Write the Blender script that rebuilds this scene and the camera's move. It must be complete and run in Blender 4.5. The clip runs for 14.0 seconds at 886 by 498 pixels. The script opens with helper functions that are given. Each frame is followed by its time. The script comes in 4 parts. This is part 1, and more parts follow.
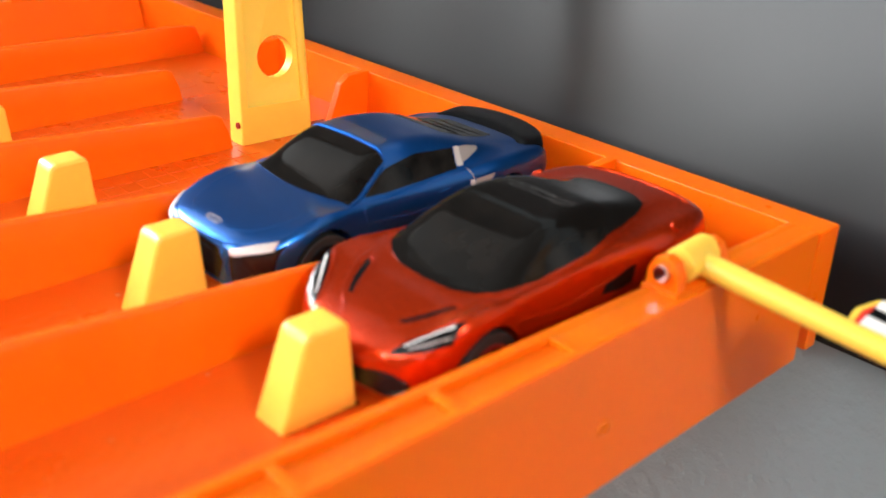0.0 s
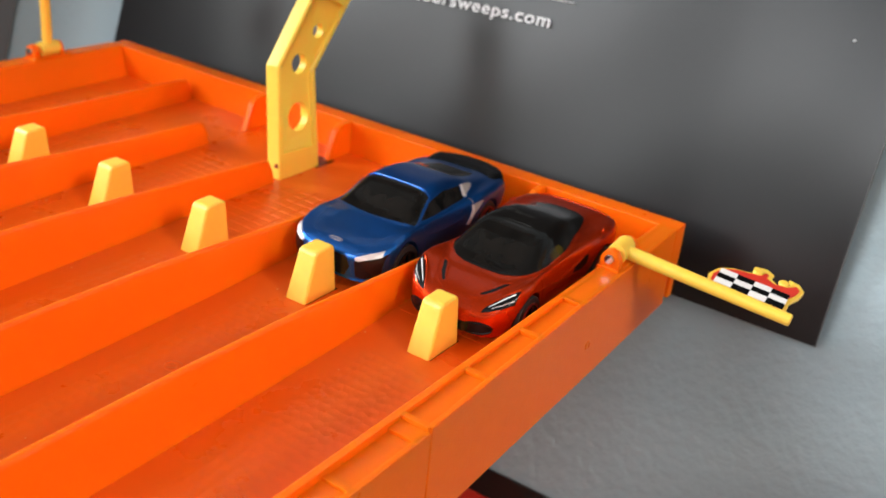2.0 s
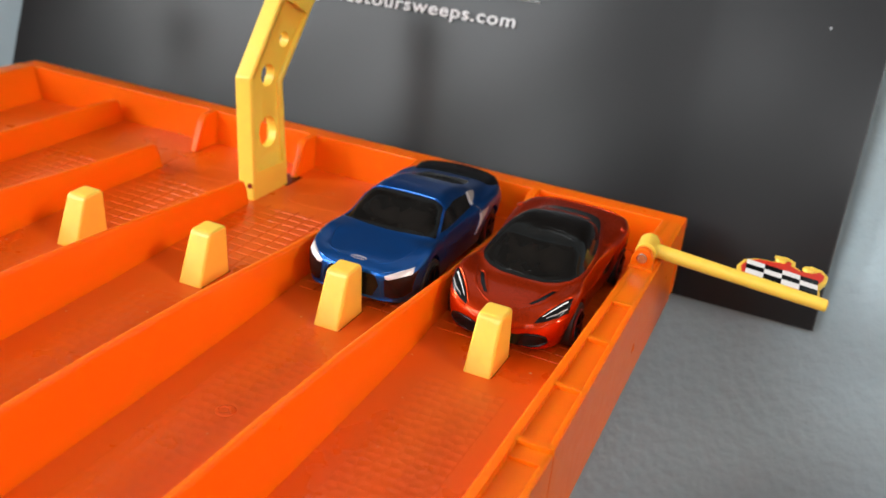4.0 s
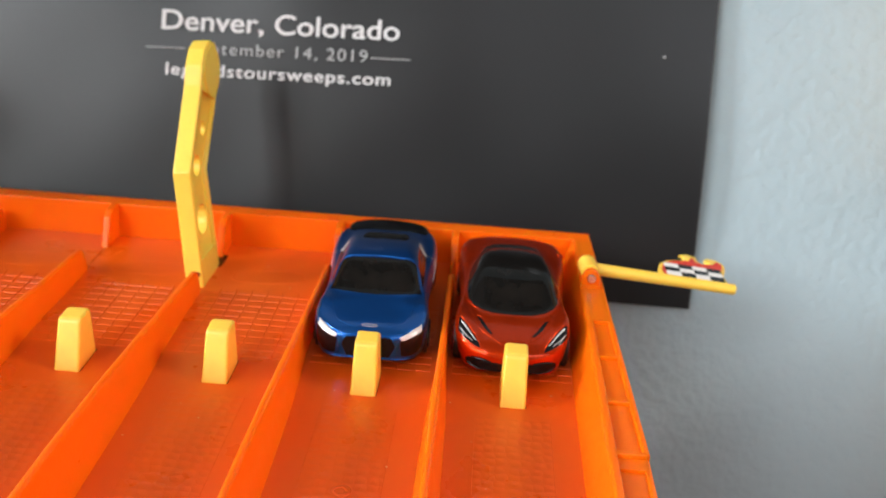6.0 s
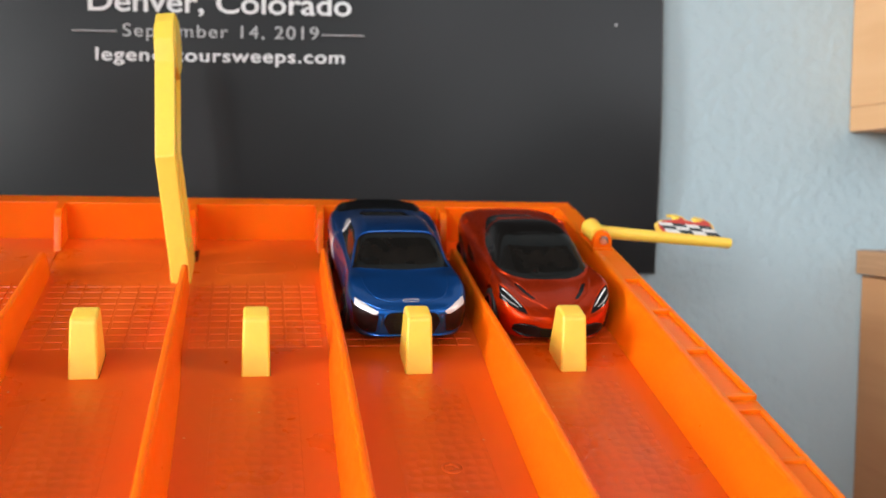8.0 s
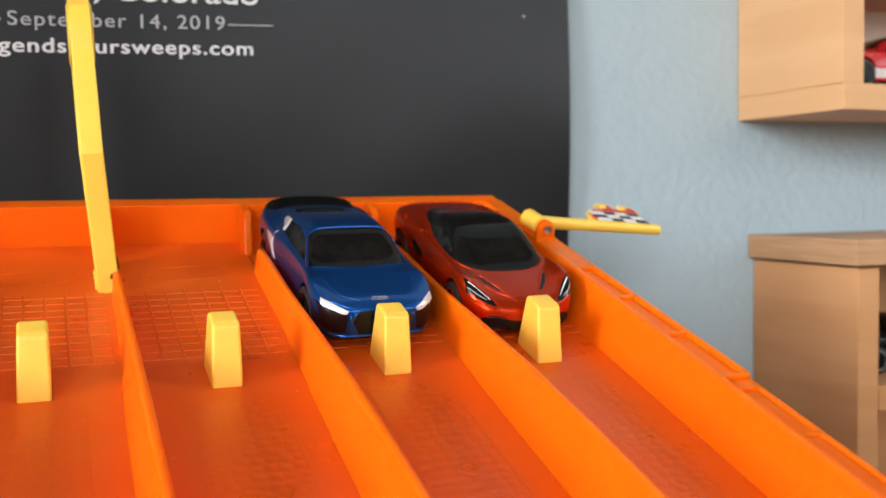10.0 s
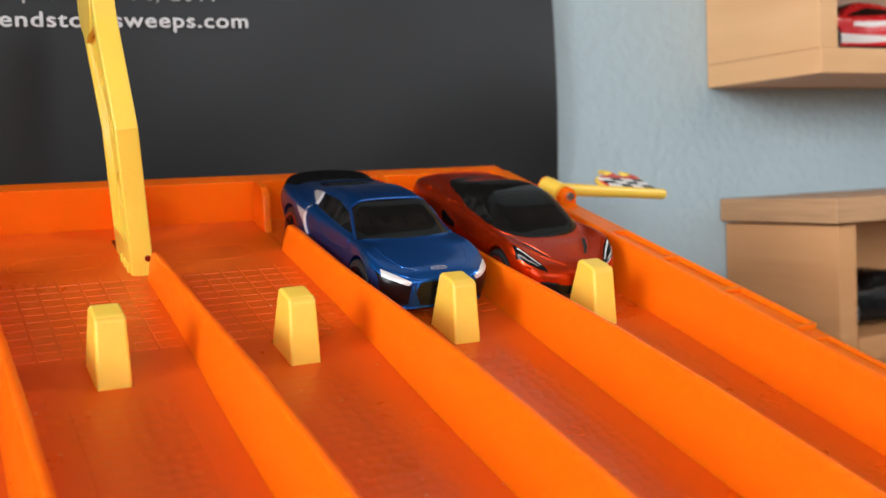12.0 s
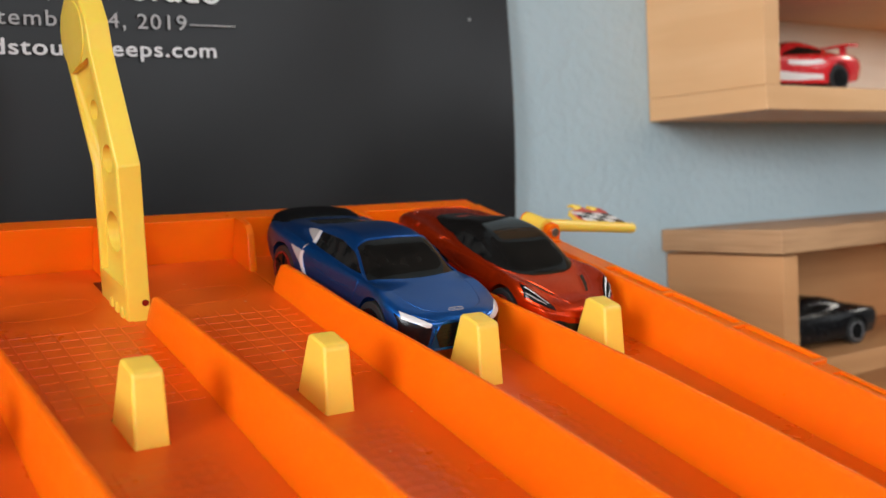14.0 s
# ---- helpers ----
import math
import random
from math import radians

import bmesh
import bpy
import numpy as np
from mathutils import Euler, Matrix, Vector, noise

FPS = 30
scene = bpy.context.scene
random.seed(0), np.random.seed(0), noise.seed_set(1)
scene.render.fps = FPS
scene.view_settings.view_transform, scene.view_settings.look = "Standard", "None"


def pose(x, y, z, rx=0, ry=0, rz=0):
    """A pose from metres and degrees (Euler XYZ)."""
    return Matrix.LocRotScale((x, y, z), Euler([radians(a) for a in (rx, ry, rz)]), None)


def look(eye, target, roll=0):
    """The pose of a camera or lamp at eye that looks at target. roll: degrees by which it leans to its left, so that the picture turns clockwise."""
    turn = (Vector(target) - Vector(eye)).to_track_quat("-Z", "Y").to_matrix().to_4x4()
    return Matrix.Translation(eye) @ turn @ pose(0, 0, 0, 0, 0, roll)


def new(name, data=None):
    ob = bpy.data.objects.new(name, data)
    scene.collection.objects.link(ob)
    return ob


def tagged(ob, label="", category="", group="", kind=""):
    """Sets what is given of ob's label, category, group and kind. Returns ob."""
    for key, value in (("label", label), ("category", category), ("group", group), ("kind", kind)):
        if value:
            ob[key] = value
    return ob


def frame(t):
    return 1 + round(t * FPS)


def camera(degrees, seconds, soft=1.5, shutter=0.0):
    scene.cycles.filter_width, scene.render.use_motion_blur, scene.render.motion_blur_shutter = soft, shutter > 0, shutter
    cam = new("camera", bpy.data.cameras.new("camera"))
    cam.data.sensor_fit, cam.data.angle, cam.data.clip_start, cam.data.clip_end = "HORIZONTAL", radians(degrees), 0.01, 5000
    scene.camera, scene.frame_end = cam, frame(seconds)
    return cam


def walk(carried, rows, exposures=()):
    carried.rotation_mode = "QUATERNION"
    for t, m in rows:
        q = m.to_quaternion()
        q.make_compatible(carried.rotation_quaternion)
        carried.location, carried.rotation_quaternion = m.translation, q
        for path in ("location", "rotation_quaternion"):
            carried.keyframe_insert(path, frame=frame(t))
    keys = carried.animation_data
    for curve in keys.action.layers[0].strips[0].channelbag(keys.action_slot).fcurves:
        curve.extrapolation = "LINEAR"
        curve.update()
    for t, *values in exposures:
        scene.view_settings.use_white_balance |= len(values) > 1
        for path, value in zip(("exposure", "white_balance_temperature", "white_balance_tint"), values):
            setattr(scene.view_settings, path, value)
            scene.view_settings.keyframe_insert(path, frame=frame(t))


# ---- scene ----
cam = camera(46.34, 14.0)
cam.data.dof.use_dof, cam.data.dof.focus_distance, cam.data.dof.aperture_fstop = True, 0.25, 19.0
PATH = [
    (0, (0.1103, -0.0899, 1.0633), (-0.1536, 0.1974, 0.9750), 15.15),
    (0.5, (0.1066, -0.1078, 1.0597), (-0.1529, 0.1836, 0.9720), 15.28),
    (1, (0.1017, -0.1317, 1.0646), (-0.1236, 0.1875, 0.9785), 16.50),
    (1.5, (0.1067, -0.1668, 1.0704), (-0.0895, 0.1732, 0.9937), 16.60),
    (2, (0.1271, -0.2261, 1.0779), (-0.0623, 0.1183, 1.0034), 15.24),
    (2.2, (0.1232, -0.2391, 1.0807), (-0.0641, 0.1069, 1.0083), 14.68),
    (4.3, (0.0671, -0.2359, 1.0606), (-0.0466, 0.1441, 1.0084), 12.02),
    (4.5, (0.0638, -0.2527, 1.0624), (-0.0344, 0.1318, 1.0119), 11.48),
    (5, (0.0380, -0.2807, 1.0770), (-0.0082, 0.1149, 1.0398), 8.66),
    (5.5, (0.0143, -0.2809, 1.0734), (-0.0121, 0.1164, 1.0359), 6.30),
    (6, (-0.0108, -0.2837, 1.0679), (-0.0223, 0.1146, 1.0328), 4.39),
    (6.5, (-0.0332, -0.2818, 1.0645), (-0.0201, 0.1169, 1.0350), 2.80),
    (7, (-0.0567, -0.2754, 1.0585), (-0.0167, 0.1216, 1.0296), 1.58),
    (7.5, (-0.0733, -0.2718, 1.0560), (-0.0184, 0.1238, 1.0341), 0.89),
    (8, (-0.0800, -0.2644, 1.0487), (-0.0095, 0.1286, 1.0250), 0.92),
    (8.2, (-0.0834, -0.2603, 1.0480), (-0.0073, 0.1313, 1.0178), 0.94),
    (10.3, (-0.1263, -0.2377, 1.0422), (0.0261, 0.1316, 1.0221), -1.02),
    (10.5, (-0.1310, -0.2347, 1.0401), (0.0265, 0.1324, 1.0192), -1.22),
    (11, (-0.1383, -0.2301, 1.0411), (0.0323, 0.1306, 1.0138), -1.54),
    (11.5, (-0.1474, -0.2252, 1.0446), (0.0284, 0.1335, 1.0229), -2.09),
    (12, (-0.1608, -0.2192, 1.0411), (0.0265, 0.1331, 1.0129), -2.50),
    (12.5, (-0.1701, -0.2117, 1.0444), (0.0300, 0.1341, 1.0253), -2.94),
    (13, (-0.1781, -0.2045, 1.0431), (0.0378, 0.1316, 1.0218), -2.96),
    (13.5, (-0.1840, -0.1953, 1.0454), (0.0435, 0.1331, 1.0258), -2.44),
    (14, (-0.1912, -0.1944, 1.0472), (0.0422, 0.1298, 1.0250), -2.50),
]
EXPOSURES = [(0, 1.12), (1.2, 0.95), (2.2, 0.68), (5, 0.58), (7.5, 0.52), (11, 0.33), (14, 0.07)]
walk(cam, [(t, look(eye, target, roll)) for t, eye, target, roll in PATH], EXPOSURES)

# ---- light ----
world = bpy.data.worlds.new("world")
scene.world = world
world.use_nodes = True
sky = world.node_tree.nodes.new("ShaderNodeTexSky")
sky.sky_type, sky.sun_disc = "NISHITA", False
sky.sun_elevation, sky.sun_rotation = radians(40), radians(215)
back = world.node_tree.nodes["Background"]
back.inputs["Strength"].default_value = 0.10
world.node_tree.links.new(sky.outputs["Color"], back.inputs["Color"])


def area_lamp(name, m, sx, sy, watts, colour):
    data = bpy.data.lights.new(name, "AREA")
    data.shape, data.size, data.size_y, data.energy, data.color = "RECTANGLE", sx, sy, watts, colour
    ob = new(name, data)
    ob.matrix_world = m
    return ob


# daylight through the three sashes behind the camera, then three added lamps
for wx, ww in ((-1.98, 0.82), (-1.22, 0.46), (-0.79, 0.18)):
    area_lamp("daylight_lamp", look((wx, -2.58, 1.600), (wx + 0.5, 0.0, 1.22)), ww, 1.10, 27 * ww, (0.93, 0.97, 1.0))
# added side lamp: an unseen window for light from the left
area_lamp("daylight_lamp", look((-2.58, -0.95, 1.72), (0.0, 0.0, 1.1)), 1.0, 0.98, 64, (0.93, 0.97, 1.0))
# added wide rear lamp, sized for the sheen on the poster's right part
area_lamp("daylight_lamp", look((1.07, -2.58, 1.76), (0.95, 0.0, 1.30)), 1.84, 0.90, 10, (0.97, 0.97, 0.96))
# added warm lamp standing in for unseen light from the upper right
area_lamp("upper_right_lamp", look((2.0, -0.75, 2.3), (0.1, -0.1, 1.0)), 0.5, 0.5, 22, (1.0, 0.93, 0.84))

# ---- materials ----


def material(name, colour, rough=0.5, metal=0.0, grain=0.0, grain_scale=300.0, bump=0.0, bump_scale=400.0, coat=0.0, sss=0.0, colour2=None, mix_scale=30.0, spec=0.5):
    """A principled material: colour varied at two scales, fine bump, roughness noise."""
    m = bpy.data.materials.new(name)
    m.use_nodes = True
    n, l = m.node_tree.nodes, m.node_tree.links
    p = n["Principled BSDF"]
    p.inputs["Metallic"].default_value = metal
    p.inputs["Coat Weight"].default_value = coat
    p.inputs["Coat Roughness"].default_value = 0.04
    p.inputs["Specular IOR Level"].default_value = spec
    if sss:
        p.inputs["Subsurface Weight"].default_value = sss
        p.inputs["Subsurface Radius"].default_value = (0.004, 0.0015, 0.0006)
        p.inputs["Subsurface Scale"].default_value = 1.0
    tc = n.new("ShaderNodeTexCoord")
    n1 = n.new("ShaderNodeTexNoise")
    n1.inputs["Scale"].default_value = mix_scale
    n1.inputs["Detail"].default_value = 5
    l.new(tc.outputs["Object"], n1.inputs["Vector"])
    c2 = colour2 or tuple(c * (1 - 0.5 * grain) for c in colour)
    mix = n.new("ShaderNodeMix")
    mix.data_type = "RGBA"
    mix.inputs["A"].default_value, mix.inputs["B"].default_value = (*colour, 1), (*c2, 1)
    ramp = n.new("ShaderNodeMapRange")
    ramp.inputs["From Min"].default_value, ramp.inputs["From Max"].default_value = 0.35, 0.7
    l.new(n1.outputs["Fac"], ramp.inputs["Value"])
    l.new(ramp.outputs["Result"], mix.inputs["Factor"])
    l.new(mix.outputs["Result"], p.inputs["Base Color"])
    n2 = n.new("ShaderNodeTexNoise")
    n2.inputs["Scale"].default_value = grain_scale
    n2.inputs["Detail"].default_value = 3
    l.new(tc.outputs["Object"], n2.inputs["Vector"])
    r = n.new("ShaderNodeMapRange")
    r.inputs["To Min"].default_value, r.inputs["To Max"].default_value = max(0.02, rough - 0.06), rough + 0.08
    l.new(n2.outputs["Fac"], r.inputs["Value"])
    l.new(r.outputs["Result"], p.inputs["Roughness"])
    if bump:
        n3 = n.new("ShaderNodeTexNoise")
        n3.inputs["Scale"].default_value = bump_scale
        n3.inputs["Detail"].default_value = 4
        l.new(tc.outputs["Object"], n3.inputs["Vector"])
        b = n.new("ShaderNodeBump")
        b.inputs["Strength"].default_value = 1.0
        b.inputs["Distance"].default_value = bump
        l.new(n3.outputs["Fac"], b.inputs["Height"])
        l.new(b.outputs["Normal"], p.inputs["Normal"])
    return m


ORANGE = material("orange_plastic", (0.93, 0.146, 0.002), 0.30, grain=0.12, mix_scale=25, bump=0.00004, bump_scale=900, sss=0.5, spec=0.27)
YELLOW = material("yellow_plastic", (0.91, 0.570, 0.072), 0.36, grain=0.08, mix_scale=60, bump=0.00003, bump_scale=1200, sss=0.25)
LEVER_YELLOW = material("pale_yellow_plastic", (0.90, 0.61, 0.075), 0.38, grain=0.1, mix_scale=40, bump=0.00008, bump_scale=500, sss=0.25)
BLUE = material("blue_metallic_paint", (0.005, 0.080, 0.330), 0.32, metal=0.9, coat=0.5, spec=0.25, grain=0.15, grain_scale=6000, mix_scale=6000, colour2=(0.009, 0.115, 0.430))
RED = material("candy_red_paint", (0.50, 0.031, 0.0010), 0.27, metal=0.75, coat=0.25, spec=0.12, grain=0.1, grain_scale=6000, mix_scale=6000, colour2=(0.45, 0.026, 0.0008))
GLASS_DARK = material("smoked_window_plastic", (0.0070, 0.0060, 0.0054), 0.03, grain=0.2, grain_scale=5000, spec=0.14)
GLASS_TINT = material("smoked_clear_plastic", (0.0040, 0.0035, 0.0031), 0.03, grain_scale=5000, mix_scale=190, spec=0.14, colour2=(0.010, 0.0078, 0.0064))
GLASS_SIDE = material("smoked_side_window", (0.003, 0.003, 0.003), 0.09, grain_scale=5000, mix_scale=230, spec=0.12, colour2=(0.020, 0.0185, 0.017))
BLACK = material("black_plastic", (0.004, 0.004, 0.0045), 0.22, spec=0.28, grain=0.3, bump=0.00003, bump_scale=1500)
TYRE = material("tyre_plastic", (0.014, 0.014, 0.014), 0.5, grain=0.2)
SILVER = material("silver_print", (0.66, 0.61, 0.59), 0.32, metal=0.2, grain=0.15)
BLADE = material("dull_silver_print", (0.36, 0.32, 0.31), 0.35, metal=0.2, grain=0.1)
CHROME = material("chrome_steel", (0.75, 0.75, 0.75), 0.12, metal=1.0, grain=0.1)
WHITE_PRINT = material("white_print", (0.78, 0.74, 0.72), 0.4, grain=0.05)
RED_PRINT = material("red_print", (0.62, 0.03, 0.015), 0.4, grain=0.1)
RIM_RED = material("red_rim", (0.24, 0.012, 0.006), 0.3, metal=0.3)
RIM_GREY = material("grey_rim", (0.35, 0.35, 0.36), 0.3, metal=0.7)
POSTER = material("black_poster_paper", (0.0115, 0.0108, 0.0115), 0.30, grain=0.25, mix_scale=12, grain_scale=5, spec=0.35)
PAPER_TEXT = material("white_ink", (0.72, 0.72, 0.72), 0.5)
PAPER_EDGE = material("cut_paper_edge", (0.09, 0.09, 0.09), 0.6)
GREY_TEXT = material("grey_ink", (0.42, 0.42, 0.42), 0.5)
WALL = material("pale_blue_wall_paint", (0.405, 0.505, 0.545), 0.62, grain=0.06, mix_scale=20, bump=0.0009, bump_scale=240, colour2=(0.38, 0.48, 0.52))
PLAIN = material("warm_white_paint", (0.26, 0.25, 0.235), 0.7, grain=0.05, mix_scale=3, bump=0.0006, bump_scale=160)
CUPBOARD = material("dark_grey_lacquer", (0.10, 0.10, 0.105), 0.55, grain=0.1, mix_scale=8, bump=0.0002, bump_scale=300)
FLOOR = material("oak_floor", (0.16, 0.10, 0.06), 0.45, grain=0.3, mix_scale=6)


def wood_material(name, light, dark, along, rings):
    m = bpy.data.materials.new(name)
    m.use_nodes = True
    n, l = m.node_tree.nodes, m.node_tree.links
    p = n["Principled BSDF"]
    p.inputs["Roughness"].default_value = 0.5
    tc = n.new("ShaderNodeTexCoord")
    mp = n.new("ShaderNodeMapping")
    mp.inputs["Scale"].default_value = along
    l.new(tc.outputs["Object"], mp.inputs["Vector"])
    w = n.new("ShaderNodeTexNoise")
    w.inputs["Scale"].default_value = rings
    w.inputs["Detail"].default_value = 6
    w.inputs["Distortion"].default_value = 0.6
    l.new(mp.outputs["Vector"], w.inputs["Vector"])
    big = n.new("ShaderNodeTexNoise")
    big.inputs["Scale"].default_value = 14
    l.new(tc.outputs["Object"], big.inputs["Vector"])
    add = n.new("ShaderNodeMath")
    add.operation = "ADD"
    l.new(w.outputs["Fac"], add.inputs[0])
    l.new(big.outputs["Fac"], add.inputs[1])
    r = n.new("ShaderNodeMapRange")
    r.inputs["From Min"].default_value, r.inputs["From Max"].default_value = 0.75, 1.25
    l.new(add.outputs[0], r.inputs["Value"])
    mix = n.new("ShaderNodeMix")
    mix.data_type = "RGBA"
    mix.inputs["A"].default_value, mix.inputs["B"].default_value = (*light, 1), (*dark, 1)
    l.new(r.outputs["Result"], mix.inputs["Factor"])
    l.new(mix.outputs["Result"], p.inputs["Base Color"])
    b = n.new("ShaderNodeBump")
    b.inputs["Distance"].default_value = 0.0003
    l.new(w.outputs["Fac"], b.inputs["Height"])
    l.new(b.outputs["Normal"], p.inputs["Normal"])
    return m


PLY = wood_material("birch_plywood_face", (0.73, 0.43, 0.215), (0.65, 0.36, 0.165), (1, 1, 12), 9)
PLY_LOW = wood_material("brown_plywood_face", (0.57, 0.285, 0.120), (0.47, 0.215, 0.082), (1, 1, 12), 9)
PLY_PALE = wood_material("pale_birch_back", (0.86, 0.75, 0.63), (0.78, 0.64, 0.50), (1, 1, 12), 9)
PLY_EDGE = wood_material("plywood_edge", (0.50, 0.28, 0.14), (0.32, 0.16, 0.07), (3, 3, 90), 8)

# ---- mesh helpers ----


def smooth_by_angle(me, degrees=35):
    for f in me.polygons:
        f.use_smooth = True
    me.set_sharp_from_angle(angle=radians(degrees))


def part(name, bm, mat, parent=None, label="", smooth=35, local=None):
    me = bpy.data.meshes.new(name)
    bmesh.ops.recalc_face_normals(bm, faces=bm.faces)
    bm.to_mesh(me)
    bm.free()
    if smooth:
        smooth_by_angle(me, smooth)
    for one in (mat if isinstance(mat, (list, tuple)) else [mat]):
        me.materials.append(one)
    ob = new(name, me)
    if smooth == 35:
        even = ob.modifiers.new("even_normals", "WEIGHTED_NORMAL")
        even.keep_sharp = True
    if parent is not None:
        ob.parent = parent
    if local is not None:
        ob.matrix_local = local
    if label:
        ob["label"] = label
    return ob


def thing(name, m, label, category, group="", kind=""):
    ob = new(name)
    ob.empty_display_size = 0.02
    ob.matrix_world = m
    return tagged(ob, label, category, group, kind)


def box(x0, x1, y0, y1, z0, z1, bevel=0.0, seg=2, bm=None):
    own = bm or bmesh.new()
    r = bmesh.ops.create_cube(own, size=1)
    vs = r["verts"]
    for v in vs:
        v.co = Vector((x0 + (v.co.x + 0.5) * (x1 - x0), y0 + (v.co.y + 0.5) * (y1 - y0), z0 + (v.co.z + 0.5) * (z1 - z0)))
    if bevel:
        es = list({e for v in vs for e in v.link_edges})
        bmesh.ops.bevel(own, geom=es, offset=bevel, segments=seg, affect="EDGES", profile=0.5)
    return own


def prism(outline, axis, a, b, bevel=0.0, seg=2, bm=None):
    """A flat outline (list of pairs) pushed from a to b along axis x, y or z; the pair gives the other two axes in order."""
    own = bm or bmesh.new()
    lay = {"x": lambda p, w: (w, p[0], p[1]), "y": lambda p, w: (p[0], w, p[1]), "z": lambda p, w: (p[0], p[1], w)}[axis]
    lo = [own.verts.new(lay(p, a)) for p in outline]
    hi = [own.verts.new(lay(p, b)) for p in outline]
    k = len(outline)
    fs = [own.faces.new(lo), own.faces.new(hi[::-1])]
    fs += [own.faces.new((lo[i], lo[(i + 1) % k], hi[(i + 1) % k], hi[i])) for i in range(k)]
    bmesh.ops.recalc_face_normals(own, faces=fs)
    if bevel:
        es = list({e for f in fs for e in f.edges})
        bmesh.ops.bevel(own, geom=es, offset=bevel, segments=seg, affect="EDGES", profile=0.5)
    return own


def tube(p, q, r0, r1=None, n=24, bm=None, bevel=0.0):
    """A round bar from p to q."""
    own = bm or bmesh.new()
    p, q = Vector(p), Vector(q)
    turn = (q - p).to_track_quat("Z", "Y").to_matrix().to_4x4()
    r = bmesh.ops.create_cone(own, cap_ends=True, segments=n, radius1=r0, radius2=r0 if r1 is None else r1, depth=(q - p).length, matrix=Matrix.Translation((p + q) / 2) @ turn)
    if bevel:
        es = [e for e in {e for v in r["verts"] for e in v.link_edges} if any(len(f.verts) > 4 for f in e.link_faces)]
        bmesh.ops.bevel(own, geom=es, offset=bevel, segments=2, affect="EDGES", profile=0.5)
    return own


def bored(ob, cutters):
    """Cut the given closed meshes out of ob, for good."""
    for cut in cutters:
        me = bpy.data.meshes.new("cut")
        cut.to_mesh(me)
        cut.free()
        c = new("cut", me)
        mod = ob.modifiers.new("cut", "BOOLEAN")
        mod.operation, mod.solver, mod.object = "DIFFERENCE", "EXACT", c
        c.matrix_world = ob.matrix_world
        bpy.context.view_layer.update()
        c.matrix_world = ob.matrix_world
        bpy.context.view_layer.update()
        done = bpy.data.meshes.new_from_object(ob.evaluated_get(bpy.context.evaluated_depsgraph_get()))
        ob.modifiers.clear()
        ob.data = done
        bpy.data.objects.remove(c)
    smooth_by_angle(ob.data, 40)
    return ob


# ---- room ----
WALL_Y = 0.132


def structure(name, bm, mat, label, smooth=35):
    return tagged(part(name, bm, mat, None, "", smooth), label, kind="structure")


structure("wall_north", box(-2.7, 2.5, WALL_Y, WALL_Y + 0.12, 0, 2.4), WALL, "pale blue painted wall with orange-peel texture")
structure("wall_east", box(2.4, 2.5, -2.7, WALL_Y, 0, 2.4), PLAIN, "plain painted side wall of the room")
wall_w = bmesh.new()
for y0, y1, z0, z1 in ((-2.7, -1.5, 0, 2.4), (-0.4, WALL_Y, 0, 2.4), (-1.5, -0.4, 0, 1.17), (-1.5, -0.4, 2.27, 2.4)):
    box(-2.7, -2.6, y0, y1, z0, z1, bm=wall_w)
structure("wall_west", wall_w, PLAIN, "plain painted side wall with an opening for the added window")
# frame around the added side lamp, no such window is known
win = bmesh.new()
for y0, y1, z0, z1 in ((-1.5, -1.45, 1.17, 2.27), (-0.45, -0.4, 1.17, 2.27), (-1.45, -0.45, 1.17, 1.22), (-1.45, -0.45, 2.22, 2.27)):
    box(-2.67, -2.61, y0, y1, z0, z1, bm=win)
structure("added_window_2", win, PLAIN, "painted frame of an added, unseen side window")
wall_s = bmesh.new()
for x0, x1, z0, z1 in ((-2.6, -2.46, 0, 2.4), (-0.64, 0.10, 0, 2.4), (2.04, 2.4, 0, 2.4), (-2.46, -0.64, 0, 1.00), (-2.46, -0.64, 2.2, 2.4), (0.10, 2.04, 0, 1.26), (0.10, 2.04, 2.26, 2.4)):
    box(x0, x1, -2.7, -2.6, z0, z1, bm=wall_s)
structure("wall_south", wall_s, PLAIN, "plain painted wall with a window opening and an added one")
win = bmesh.new()
for x0, x1, z0, z1 in ((-2.46, -2.40, 1.00, 2.2), (-0.69, -0.64, 1.00, 2.2), (-1.56, -1.45, 1.00, 2.2), (-0.99, -0.88, 1.00, 2.2), (-2.46, -0.64, 1.00, 1.05), (-2.46, -0.64, 2.15, 2.2)):
    box(x0, x1, -2.67, -2.61, z0, z1, bm=win)
structure("window_1", win, PLAIN, "painted window frame with three sashes")
# frame around the added rear lamp, an unseen window
win = bmesh.new()
for x0, x1, z0, z1 in ((0.10, 0.15, 1.26, 2.26), (1.99, 2.04, 1.26, 2.26), (0.15, 1.99, 1.26, 1.31), (0.15, 1.99, 2.21, 2.26)):
    box(x0, x1, -2.67, -2.61, z0, z1, bm=win)
structure("added_window_3", win, PLAIN, "painted frame of an added, unseen second rear window")
# added cupboard: blocks the side lamp and darkens the wall's left end
cupboard = thing("cupboard", Matrix.Identity(4), "dark grey cupboard added beside the poster to shade the wall", "cupboard")
part("shade_carcass", box(-0.800, -0.352, -0.010, WALL_Y - 0.001, 0.0, 1.86, 0.002), CUPBOARD, cupboard)
for x0, x1 in ((-0.797, -0.577), (-0.575, -0.355)):
    part("shade_door", box(x0, x1, -0.028, -0.011, 0.06, 1.85, 0.002), CUPBOARD, cupboard)
structure("ceiling", box(-2.7, 2.5, -2.7, WALL_Y + 0.12, 2.4, 2.5), PLAIN, "plain white painted ceiling")
